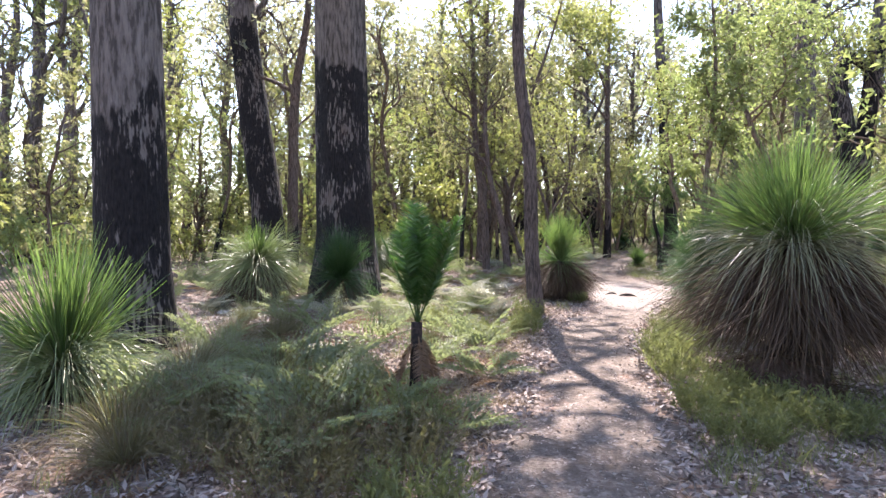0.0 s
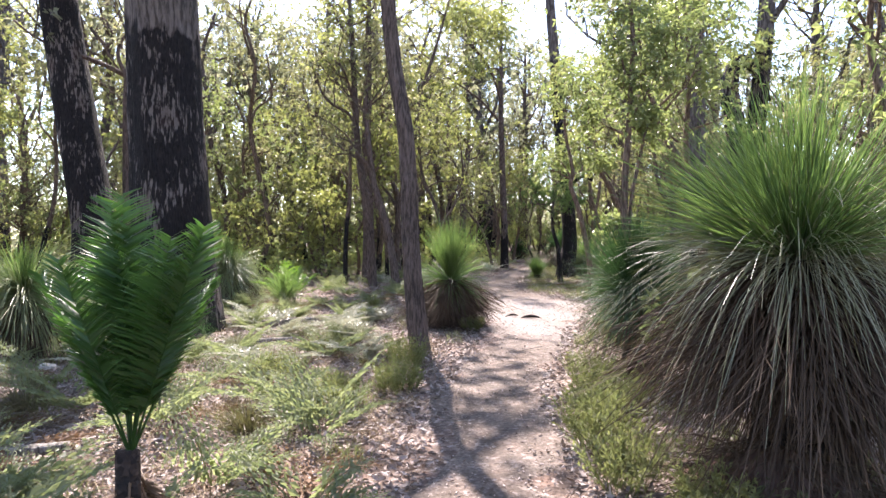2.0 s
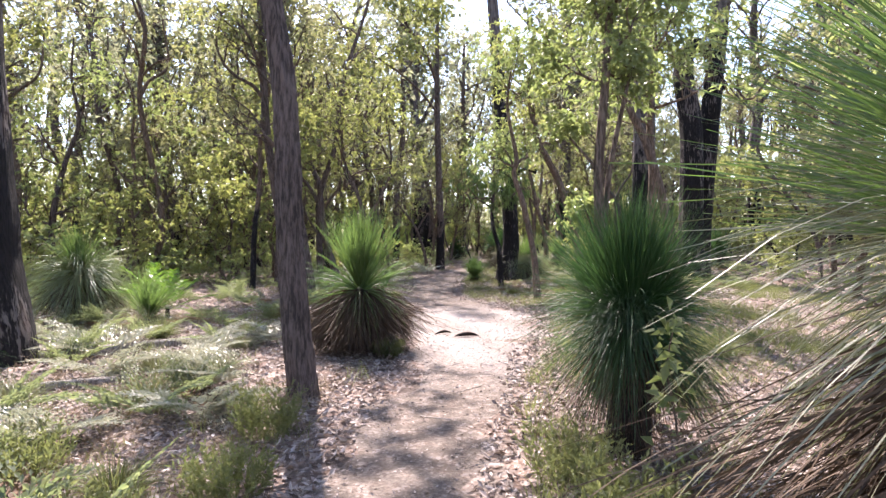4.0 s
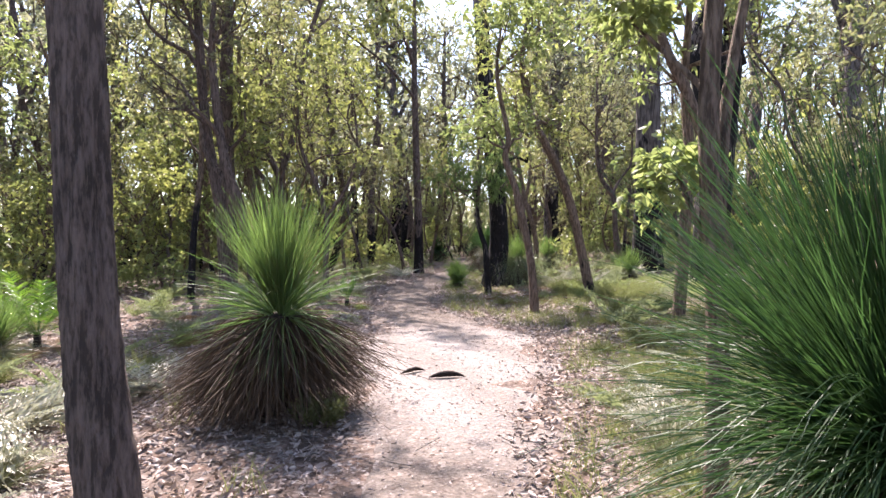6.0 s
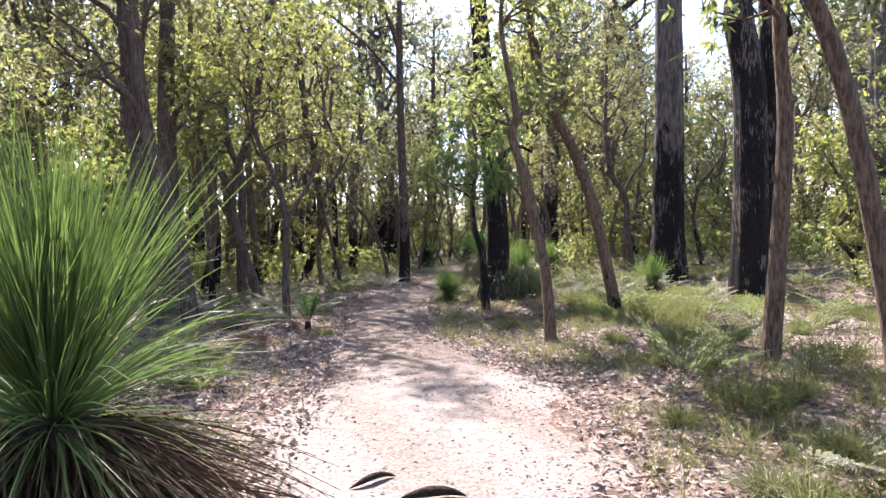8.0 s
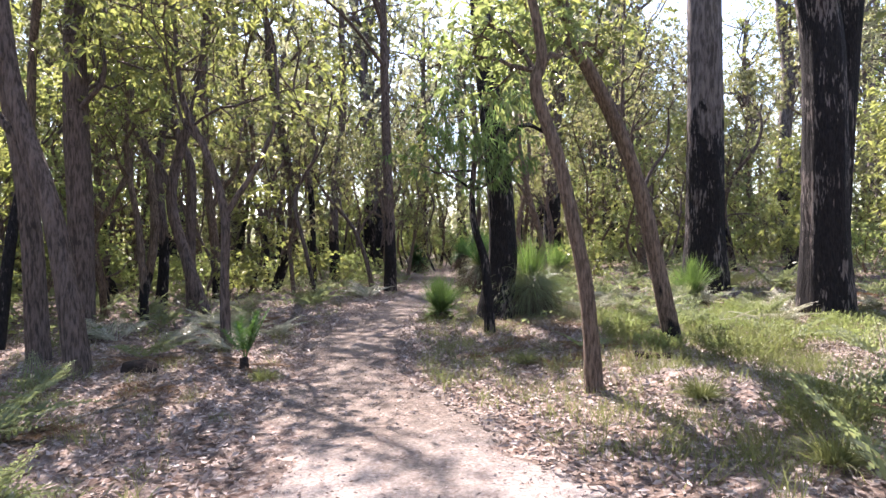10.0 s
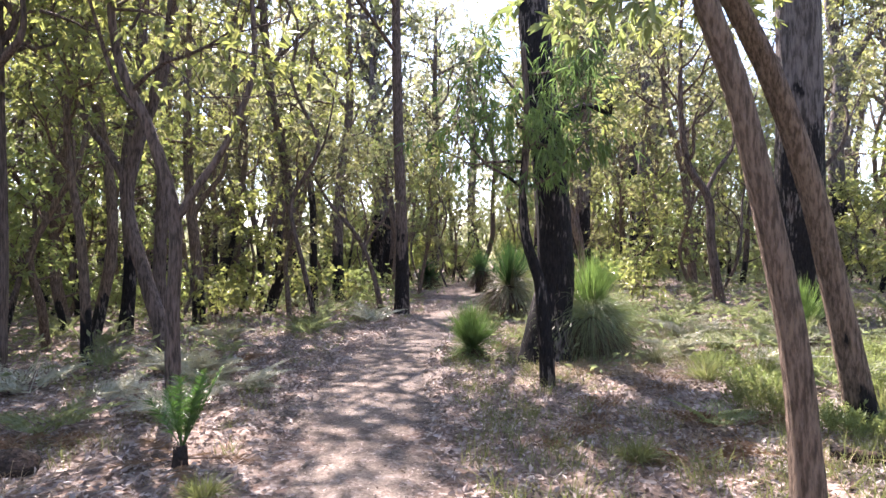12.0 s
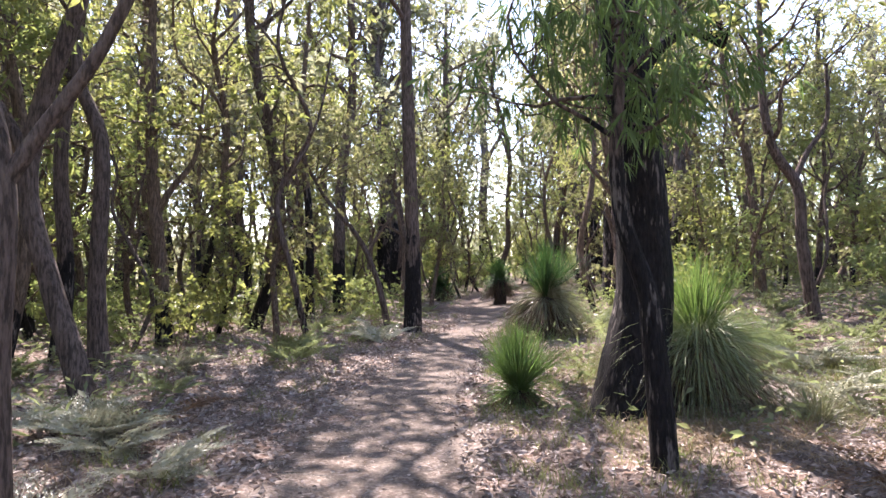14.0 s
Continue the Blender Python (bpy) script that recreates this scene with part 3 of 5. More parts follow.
tree("jarrah_tree", -5.7, 11.8, "broad jarrah trunk charred black to twice head height, grey above", BARK_BIG, LEAF_CANOPY, 12,
     [(0, 0, -0.1), (0, 0, 1.5), (-0.1, 0, 4.5), (-0.1, 0, 9), (0.3, 0.3, 16), (0.6, 0.2, 21)], [0.85, 0.64, 0.57, 0.54, 0.45, 0.36, 0.2], BIGTOP,
     18, 0.5, 0.24, 0.2, 5.15, 40, 0.022, per=14, arm_reach=2.2, arm_depth=2,
     # unseen high limbs, added to cast dappled shade on the track and its left
     arms=[([(-0.1, 0, 9.0), (1.2, 1.2, 10.6), (2.0, 2.6, 12.0), (2.5, 4.0, 13.4)], 0.2, 0.07), ([(-0.1, 0, 10.0), (1.0, 0.2, 11.6), (2.0, 0.5, 13.0)], 0.17, 0.07),
           ([(0.1, 0, 11.5), (1.2, 2.4, 12.6), (2.0, 4.6, 13.4), (2.6, 6.6, 14.0)], 0.17, 0.06), ([(0.1, 0, 12.0), (0.5, 0.8, 12.9), (0.9, 1.6, 13.6)], 0.13, 0.06),
           ([(-0.1, 0, 8.6), (0.9, -0.8, 10.0), (1.6, -1.4, 11.2)], 0.13, 0.06)])
tree("jarrah_tree", -10.7, 16.5, "leaning jarrah trunk charred black all the way up", BARK_BIG, LEAF_CANOPY, 13,
     [(0, 0, -0.1), (-0.05, 0, 2), (-0.5, 0, 5), (-1.0, 0, 9), (-1.4, 0.3, 14), (-1.6, 0.3, 18)], [0.64, 0.5, 0.47, 0.42, 0.34, 0.2], BIGTOP,
     6, 0.6, 0.27, 0.2, 8.0, 30, 0.025, per=12)
tree("marri_tree", -10.3, 17.3, "slim grey forked gum growing beside a burnt trunk", BARK_GREY, LEAF_CANOPY, 14,
     [(0, 0, -0.1), (0, 0, 3), (0.1, 0, 6), (0.6, 0, 9), (0.5, 0, 13)], [0.2, 0.17, 0.15, 0.1, 0.05], [(0.5, 2.4, 2), (0.8, 2.2, 4)], 6, 0.42, 0.2, 0.2, 1.8)
# the unseen crown is made up: height and reach chosen to shade the track
tree("sheoak_tree", -1.32, 10.5, "slender wavering grey-brown trunk beside the track", BARK_GREY, LEAF_GUM, 15,
     [(0.02, 0, -0.1), (-0.06, 0, 0.75), (-0.1, 0, 1.46), (-0.12, 0, 2.3), (-0.17, 0, 3.1), (-0.33, 0, 4.2), (-0.37, 0, 5.4), (-0.2, 0.2, 8), (0.3, 0.4, 12)],
     [0.145, 0.12, 0.112, 0.105, 0.10, 0.08, 0.04], [(0.86, 2.6, 4), (0.92, 2.6, 4), (0.97, 2.2, 4)], 12, 0.34, 0.15, 0.2, None, 34, 0.075, per=20)
tree("young_gum", -4.5, 21.2, "thin straight grey trunk with a high crown", BARK_GREY, LEAF_GUM, 16,
     [(0, 0, -0.1), (-0.1, 0, 2), (-0.45, 0, 4.5), (-0.6, 0, 8), (-0.8, 0, 12)], [0.15, 0.125, 0.11, 0.09, 0.04], [(0.6, 2, 3), (0.85, 2, 5)], 12, 0.36, 0.16, 0.2)
tree("young_gum", -5.2, 23.4, "thin straight grey trunk with a high crown", BARK_GREY, LEAF_GUM, 17,
     [(0, 0, -0.1), (0.05, 0, 2), (0.0, 0, 4.5), (0.1, 0, 8), (0.2, 0, 12)], [0.24, 0.2, 0.18, 0.13, 0.06], [(0.5, 2, 3), (0.85, 2, 5)], 12, 0.36, 0.16, 0.2)
tree("burnt_gum", 2.05, 24.45, "charred black leaning trunk with flared foot at the track's edge", BARK_BIG, LEAF_GUM, 18,
     [(0, 0, -0.1), (0.02, 0, 0.5), (0.12, 0, 1.3), (0.06, 0, 2.8), (-0.08, 0, 4.2), (-0.25, 0.3, 7), (-0.5, 0.5, 11), (-0.3, 0.5, 14)],
     [0.48, 0.31, 0.25, 0.235, 0.22, 0.17, 0.08], [(0.96, 1.3, 3)], 5, 0.3, 0.11, 0.2, 8.0, 30, 0.03, per=10, arm_reach=0.25,
     arms=[([(0.02, 0, 3.1), (0.28, -0.05, 3.55), (0.6, -0.1, 3.75), (0.95, -0.1, 3.6)], 0.07, 0.03)])
tree("straight_gum", -0.3, 32.5, "straight slim grey trunk, burnt dark at its foot", BARK_GREY, LEAF_GUM, 19,
     [(0, 0, -0.1), (0.02, 0, 2), (-0.05, 0, 5), (-0.1, 0, 9), (0.0, 0, 14)], [0.23, 0.17, 0.15, 0.12, 0.05], [(0.95, 1.6, 2)], 18, 0.42, 0.2, 0.2, 2.3, 20, 0.03, arm_reach=1.7, arm_depth=2,
     # arms added overhead, out of sight, only to shade the ground near y 21
     arms=[([(-0.08, 0, 7.4), (-1.0, -1.6, 8.2), (-1.8, -2.8, 8.6), (-2.4, -3.8, 8.8)], 0.06, 0.03), ([(-0.08, 0, 8.6), (-0.6, -1.4, 9.8), (-1.4, -2.8, 10.6)], 0.07, 0.04), ([(-0.1, 0, 9.2), (-0.9, -0.8, 10.4), (-1.8, -1.6, 11.2)], 0.06, 0.035)])
tree("sapling", 2.2, 18.95, "slender tan sapling with a crooked bare stem", BARK_TAN, LEAF_LIME, 20,
     [(0, 0, -0.1), (-0.03, 0, 0.5), (-0.08, 0, 1.07), (-0.21, 0, 1.75), (-0.36, 0, 2.4), (-0.55, 0, 3.0), (-0.49, 0, 3.4), (-0.7, 0, 4.6), (-0.6, 0, 5.6)],
     [0.105, 0.082, 0.076, 0.072, 0.066, 0.06, 0.04, 0.02], [(0.7, 1.1, 3), (0.92, 1.2, 5)], 18, 0.24, 0.11, 0.17, None, 16, 0.04, fine=True)
tree("sapling", 3.75, 20.5, "crooked tan sapling leaning over the clearing", BARK_TAN, LEAF_GUM, 21,
     [(0, 0, -0.1), (-0.2, 0, 0.9), (-0.43, 0, 1.95), (-0.72, 0, 2.8), (-1.06, 0, 3.5), (-1.29, 0, 3.95), (-1.5, 0.1, 5.2), (-1.3, 0.2, 6.5)],
     [0.125, 0.1, 0.094, 0.088, 0.08, 0.06, 0.025], [(0.72, 1.3, 3), (0.92, 1.4, 5)], 18, 0.26, 0.11, 0.17, 0.6, 16, 0.04, fine=True)
tree("sapling", 3.8, 16.2, "slim tan-grey sapling in the sunlit clearing", BARK_TAN, LEAF_LIME, 22,
     [(0, 0, -0.1), (0.1, 0, 1.2), (0.18, 0, 2.5), (0.12, 0, 3.6), (0.2, 0, 5), (0.1, 0, 6.4)], [0.095, 0.078, 0.072, 0.06, 0.04, 0.02],
     [(0.62, 1.3, 3), (0.9, 1.3, 5)], 18, 0.26, 0.11, 0.17, None, 16, 0.04, fine=True)
tree("sapling", 4.0, 14.75, "leaning tan-grey sapling in the sunlit clearing", BARK_TAN, LEAF_LIME, 23,
     [(0, 0, -0.1), (-0.19, 0, 1.05), (-0.43, 0, 2.25), (-0.67, 0, 3.0), (-0.95, 0, 3.6), (-1.3, 0.1, 4.8), (-1.4, 0.1, 5.8)], [0.09, 0.074, 0.068, 0.06, 0.045, 0.022],
     [(0.7, 1.2, 3), (0.92, 1.3, 5)], 18, 0.26, 0.11, 0.17, None, 16, 0.04, fine=True)
tree("sapling", 1.45, 10.35, "slender reddish sapling with bright leaves by the track", BARK_TAN, LEAF_LIME, 24,
     [(0, 0, -0.1), (0.02, 0, 1), (-0.02, 0, 2), (0.05, 0, 3), (0.1, 0, 4.2), (0.0, 0, 5.5)], [0.056, 0.05, 0.045, 0.038, 0.028, 0.012],
     [(0.6, 0.6, 3), (0.76, 0.8, 4), (0.92, 0.8, 3)], 30, 0.1, 0.055, 0.26, None, 12, 0.03, arm_reach=0.12, fine=True,
     arms=[([(0.02, 0, 1.25), (-0.05, 0.06, 1.5), (-0.1, 0.12, 1.7)], 0.014, 0.008), ([(0.02, 0, 1.45), (0.1, 0.06, 2.1), (0.3, 0.1, 3.0)], 0.034, 0.018), ([(0, 0, 2.05), (-0.16, 0.15, 2.3), (-0.3, 0.25, 2.5)], 0.016, 0.008)])
tree("jarrah_tree", 7.2, 26.4, JARRAH, BARK_BIG, LEAF_CANOPY, 25,
     [(0, 0, -0.1), (0, 0, 1.5), (0.05, 0, 4.5), (0.05, 0, 9), (0.2, 0.3, 15), (0.4, 0.2, 20)], [0.55, 0.42, 0.38, 0.34, 0.27, 0.15], [(0.8, 2.6, 3), (0.96, 2.4, 3)], 9, 0.6, 0.27, 0.2, 4.0, 30, 0.025, per=12)
tree("jarrah_tree", 7.5, 22.9, "burnt jarrah stem arching over to its twin", BARK_BIG, LEAF_CANOPY, 26,
     [(0, 0, -0.1), (0.0, 0, 1.5), (0.0, 0, 4.5), (-0.25, 0, 6.3), (0.1, 0.1, 7.2), (0.75, 0.3, 6.8), (1.2, 0.5, 5.9)], [0.46, 0.35, 0.32, 0.28, 0.2, 0.13, 0.11], [], burn=8.0,
     arms=[([(-0.2, 0, 6.2), (-0.55, 0.1, 6.9), (-0.75, 0.1, 7.6)], 0.09, 0.03)],
     sides=30, rough=0.03, per=12)
tree("jarrah_tree", 7.95, 23.5, "black burnt jarrah, one of a close pair", BARK_BIG, LEAF_CANOPY, 27,
     [(0, 0, -0.1), (0.1, 0, 1.5), (0.35, 0, 4.5), (0.75, 0, 9), (1.0, 0.3, 14), (1.1, 0.2, 18)], [0.42, 0.33, 0.3, 0.27, 0.2, 0.12], BIGTOP, 13, 0.6, 0.27, 0.2, 8.0, 30, 0.03, per=12)
tree("jarrah_tree", 6.9, 39.5, JARRAH, BARK_BIG, LEAF_CANOPY, 28,
     [(0, 0, -0.1), (-0.05, 0, 2), (0.1, 0, 6), (0.3, 0, 12), (0.4, 0.2, 18)], [0.5, 0.38, 0.34, 0.28, 0.14], BIGTOP, 13, 0.6, 0.27, 0.2, 3.6, 20, 0.03)
tree("jarrah_tree", 11.0, 43.0, JARRAH, BARK_BIG, LEAF_CANOPY, 29,
     [(0, 0, -0.1), (-0.05, 0, 2), (0.1, 0, 6), (0.3, 0, 12), (0.4, 0.2, 18)], [0.6, 0.48, 0.4, 0.3, 0.14], BIGTOP, 13, 0.6, 0.27, 0.2, 3.0, 20, 0.03)
for k, (x, y, r, burn, sp) in enumerate((
        (-3.4, 36.0, 0.12, 4.0, [(0, 0, -0.1), (0.0, 0, 3), (-0.2, 0, 6), (0.1, 0, 10)]),
        (-6.6, 44.5, 0.15, 3.0, [(0, 0, -0.1), (0.1, 0, 3), (0.3, 0, 6), (0.2, 0, 11)]),
        (-5.1, 35.4, 0.11, 2.5, [(0, 0, -0.1), (0.1, 0, 1.2), (-0.05, 0, 2.6), (-0.5, 0, 4.2), (-0.6, 0, 6), (-1.0, 0, 9)]),
        (-7.6, 35.7, 0.17, None, [(0, 0, -0.1), (-0.1, 0, 2), (-0.5, 0, 5), (-0.4, 0, 10)]),
        (-5.5, 43.0, 0.12, 4.0, [(0, 0, -0.1), (0.0, 0, 3), (-0.2, 0, 6), (0.1, 0, 10)]),
        (7.4, 29.6, 0.1, None, [(0, 0, -0.1), (-0.2, 0, 1.4), (-0.25, 0, 2.5), (-0.75, 0, 3.4), (-0.9, 0, 5), (-0.8, 0, 8)]),
        (8.4, 33.0, 0.12, None, [(0, 0, -0.1), (-0.1, 0, 1.4), (-0.25, 0, 3.5), (-0.75, 0, 5.4), (-0.9, 0, 8)]),
        # stem above 7 m added so that its crown shades the track near y 18
        (-3.75, 25.4, 0.11, None, [(0, 0, -0.1), (-0.2, 0, 0.6), (-0.42, 0, 1.3), (-0.7, 0, 2.4), (-0.55, 0, 3.4), (-0.1, 0, 4.8), (0.2, 0, 7), (0.9, 0.1, 9.2), (1.6, 0.2, 11.6)]),
        (-4.9, 27.7, 0.12, None, [(0, 0, -0.1), (-0.05, 0, 1.3), (0.0, 0, 3.4), (-0.4, 0, 4.8), (-0.2, 0, 8)]),
        (-5.3, 30.8, 0.13, 1.2, [(0, 0, -0.1), (-0.05, 0, 1.3), (-0.25, 0, 3.4), (-0.3, 0, 5.8), (-0.2, 0, 9)]),
        (-2.35, 22.05, 0.065, None, [(0, 0, -0.1), (-0.02, 0, 0.9), (0.0, 0, 2.0), (-0.25, 0, 2.9), (-0.6, 0, 3.8), (-0.7, 0, 5.4)]),
        (-3.55, 20.4, 0.12, None, [(0, 0, -0.1), (-0.1, 0, 0.8), (-0.3, 0, 2.0), (-0.7, 0, 3.4), (-0.9, 0, 5.5), (-0.8, 0, 7)]),
        (-4.8, 24.9, 0.07, 1.0, [(0, 0, -0.1), (-0.02, 0, 0.9), (-0.1, 0, 2.0), (-0.3, 0, 3.4), (-0.2, 0, 5)]),
        (-0.9, 33.2, 0.07, None, [(0, 0, -0.1), (-0.25, 0, 1.1), (-0.7, 0, 2.2), (-1.5, 0, 3.2), (-2.1, 0, 4.2)]),
        (-6.0, 28.5, 0.12, 2.0, [(0, 0, -0.1), (0.1, 0, 1.5), (0.0, 0, 3.5), (0.3, 0, 6), (0.2, 0, 9)]),
        (4.4, 30.5, 0.09, None, [(0, 0, -0.1), (-0.1, 0, 1.5), (-0.5, 0, 3.0), (-0.8, 0, 5), (-0.8, 0, 7)]))):
    arms = [([(0, 0, 1.95), (0.2, 0.05, 2.3), (0.5, 0.1, 2.8), (0.75, 0.2, 3.6), (0.7, 0.3, 4.6)], 0.05, 0.025)] if abs(x + 2.35) < 0.01 else []
    if k % 2 and not arms:
        at = spline(sp, 6)
        foot = at[int(0.42 * len(at))]
        lean = 1 if k % 4 == 1 else -1
        arms = [([foot, foot + np.array([0.3 * lean, 0.05, 0.55]), foot + np.array([0.75 * lean, 0.1, 1.2]), foot + np.array([0.85 * lean, 0.2, 2.3])], r * 0.62, r * 0.3)]
    tree("slender_gum", x, y, "slender crooked gum trunk with a light leafy crown", BARK_GREY if k % 3 else BARK_TAN, (LEAF_GUM, LEAF_OLIVE)[k % 2], 40 + k, sp,
         [r * 1.3, r, r * 0.9, r * 0.7, r * 0.3], [(0.66, 1.6, 2), (0.82, 1.7, 3), (0.94, 1.5, 4)], 12, 0.26, 0.115, 0.17, burn, 12, 0.04, fine=True, group="slender gums", arms=arms)

# dark slim stem with a weeping crown in front of the burnt trunk
rng_w = np.random.default_rng(77)
weep = thing("weeping_peppermint", 1.68, 22.9, "dark slim stem with weeping narrow green leaves", "tree")
w = Wood()
curve = spline([(0.02, 0, -0.1), (0.0, 0, 0.35), (-0.03, 0.03, 0.9), (-0.06, 0.05, 1.25), (-0.2, 0.1, 1.75), (-0.24, 0.12, 2.3), (-0.16, 0.2, 3.2), (-0.2, 0.2, 4.2)], 8)
w.tube(curve, np.linspace(0.1, 0.034, len(curve)), 12, 0.05, rng_w)
w.mesh("trunk", BARK_GREY, weep, burn=2.6)
w, tips = Wood(), []
for a, ln, zi in ((170, 1.3, 0.74), (190, 1.1, 0.8), (10, 0.8, 0.74), (-20, 0.9, 0.82), (250, 0.7, 0.84), (90, 0.7, 0.84), (150, 0.9, 0.9), (30, 0.9, 0.95)):
    limbs_from(w, rng_w, curve[int(zi * (len(curve) - 1))], (math.cos(radians(a)), math.sin(radians(a)), 0.35), ln, 0.022, tips, 2)
tagged(w.mesh("branchwork", BARK_GREY, weep, burn=2.6), kind="stuff")
v, q = crown_leaves(rng_w, tips, 12, 0.2, 0.15, 0.06, 1.6, 0.35, fine=True)
build("crown", v, q, LEAF_WEEP, weep)

# ---- grass trees and zamias ----
GT = "grass tree with green spikes over a skirt of dead straw"
grass_tree("grass_tree", 1.66, 6.25, "large grass tree, bright green spikes, grey drooping straw skirt", 101, 1.38, 1.12, 2300, 950, 3800, SPIKE_GREEN, 0.26, 0.0085, lift=0.34, fall=0.5, up=0.94, cone=16)
grass_tree("grass_tree", -1.08, 12.65, "round grass tree at the track's edge, green over dark straw", 102, 0.82, 1.0, 1100, 420, 4200, SPIKE_GREEN, 0.17, 0.008, lift=0.12, old_mat=SPIKE_MID, fall=0.3, cone=60)
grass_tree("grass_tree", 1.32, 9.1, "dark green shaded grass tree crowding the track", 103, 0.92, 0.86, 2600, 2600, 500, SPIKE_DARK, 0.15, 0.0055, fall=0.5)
grass_tree("grass_tree", -6.4, 9.5, "pale arching grass tree with a brown straw skirt", 104, 0.8, 1.25, 420, 1500, 1400, SPIKE_GREEN, 0.15, 0.011, up=0.55, fall=0.5, old_mat=SPIKE_PALE)
grass_tree("grass_tree", -4.4, 3.75, "low grass tree with long pale drooping spikes", 105, 0.28, 1.2, 700, 1300, 300, SPIKE_GREEN, 0.13, 0.011, fall=0.6, up=0.95, old_mat=SPIKE_PALE)
# the shade before the burnt trunk is put into the dark spike colour
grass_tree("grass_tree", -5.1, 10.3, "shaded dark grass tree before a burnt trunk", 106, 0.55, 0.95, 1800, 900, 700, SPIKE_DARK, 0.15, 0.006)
grass_tree("grass_tree", -6.7, 15.7, "pale sunlit grass tree with a silvery drooping skirt", 107, 0.8, 1.2, 500, 1700, 900, SPIKE_GREEN, 0.16, 0.012, up=0.7, old_mat=SPIKE_PALE)
grass_tree("grass_tree", 2.72, 24.5, "bright grass tree beside a burnt trunk", 108, 0.6, 1.05, 700, 2000, 1500, SPIKE_GREEN, 0.17, 0.007, cone=58, fall=0.75, up=0.85, old_mat=SPIKE_PALE)
grass_tree("grass_tree", 0.98, 24.9, "small round grass tree tuft at the track's edge", 109, 0.16, 0.7, 1300, 500, 500, SPIKE_MID, 0.1, 0.007)
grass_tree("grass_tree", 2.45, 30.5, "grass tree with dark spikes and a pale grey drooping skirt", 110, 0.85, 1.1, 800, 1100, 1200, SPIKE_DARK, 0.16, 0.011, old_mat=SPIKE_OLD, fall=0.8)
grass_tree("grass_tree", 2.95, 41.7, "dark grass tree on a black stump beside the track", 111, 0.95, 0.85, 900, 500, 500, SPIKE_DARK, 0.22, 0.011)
grass_tree("grass_tree", 0.7, 46.0, GT, 112, 0.7, 0.95, 900, 600, 600, SPIKE_DARK, 0.2, 0.011)
grass_tree("grass_tree", 6.0, 24.6, "small bright grass tree tuft in the clearing", 113, 0.22, 0.75, 900, 300, 200, SPIKE_GREEN, 0.1, 0.007)
grass_tree("grass_tree", 4.9, 31.0, GT, 114, 0.45, 0.9, 900, 600, 400, SPIKE_GREEN, 0.14, 0.008)
grass_tree("grass_tree", -4.9, 14.6, "small bright grass tree tuft in leaf litter", 115, 0.15, 0.8, 700, 500, 200, SPIKE_GREEN, 0.1, 0.007)
grass_tree("grass_tree", 9.5, 25.5, GT, 116, 0.4, 0.9, 900, 600, 300, SPIKE_DARK, 0.14, 0.008)
frond_plant("zamia_palm", -1.6, 4.72, "upright dark green zamia on a short dark stem, dry fronds below", "cycad", ZAMIA, 201, 15, 1.08, (67, 87), 0.08, 60, 0.2, 0.014, 0, 8, 0.66, "zamias", hang=0.58)
frond_plant("zamia_palm", -5.05, 15.6, "spreading green zamia in pale leaf litter", "cycad", LEAF_ZAM, 202, 14, 1.25, (25, 80), 0.22, 40, 0.22, 0.014, 0, 5, 0.2, "zamias")
frond_plant("zamia_palm", -1.62, 20.4, "small dark zamia beside the track", "cycad", ZAMIA, 203, 10, 0.66, (48, 82), 0.08, 34, 0.13, 0.010, 0, 5, 0.12, "zamias")

rng_m = np.random.default_rng(66)
mound = thing("straw_mound", 1.45, 6.0, "low brown mound of fallen straw under a grass tree", "mound")
mw = Wood()
mz = np.linspace(-0.1, 0.34, 8)
mw.tube(np.stack([0.02 * np.sin(9 * mz), 0.0 * mz, mz], 1), [0.5, 0.48, 0.45, 0.41, 0.36, 0.29, 0.2, 0.06], 22, 0.16, rng_m)
mw.mesh("earth", RUST, mound)
a_ = rng_m.uniform(0, 6.283, 700)
k_ = np.sqrt(rng_m.random(700)) * 0.5
mb = np.stack([k_ * np.cos(a_), k_ * np.sin(a_), 0.36 * (1 - (k_ / 0.5) ** 2) + 0.03], 1)
mv, mq = ribbons(mb, np.stack([np.cos(a_), np.sin(a_), rng_m.normal(-0.1, 0.4, 700)], 1), rng_m.uniform(0.15, 0.5, 700), 0.007, 0.5, rng_m, 4, 0.3, 0.3)
mv[:, 2] = np.maximum(mv[:, 2], 0.02)
build("straw", mv, mq, SKIRT, mound)

# ---- fallen wood ----
def log(name, a, b, r, label, mat, seed, bend=0.1):
    rng = np.random.default_rng(seed)
    a, b = np.array([*a, hgt(*a) + r * 0.6]), np.array([*b, hgt(*b) + r * 0.6])
    ob = thing(name, a[0], a[1], label, "fallen wood", "fallen wood")
    d = b - a
    mid = d * 0.5 + rng.normal(0, bend, 3) * np.array([1, 1, 0.15])
    wd = Wood()
    pts = spline([d * 0, d * 0.25 + (mid - d * 0.5) * 0.6, mid, d * 0.75 + (mid - d * 0.5) * 0.5, d], 5)
    pts[:, 2] += a[2] - ob.location.z
    wd.tube(pts, r * np.linspace(1.1, 0.65, len(pts)), 10, 0.09, rng)
    wd.mesh("log", mat, ob)
    return ob


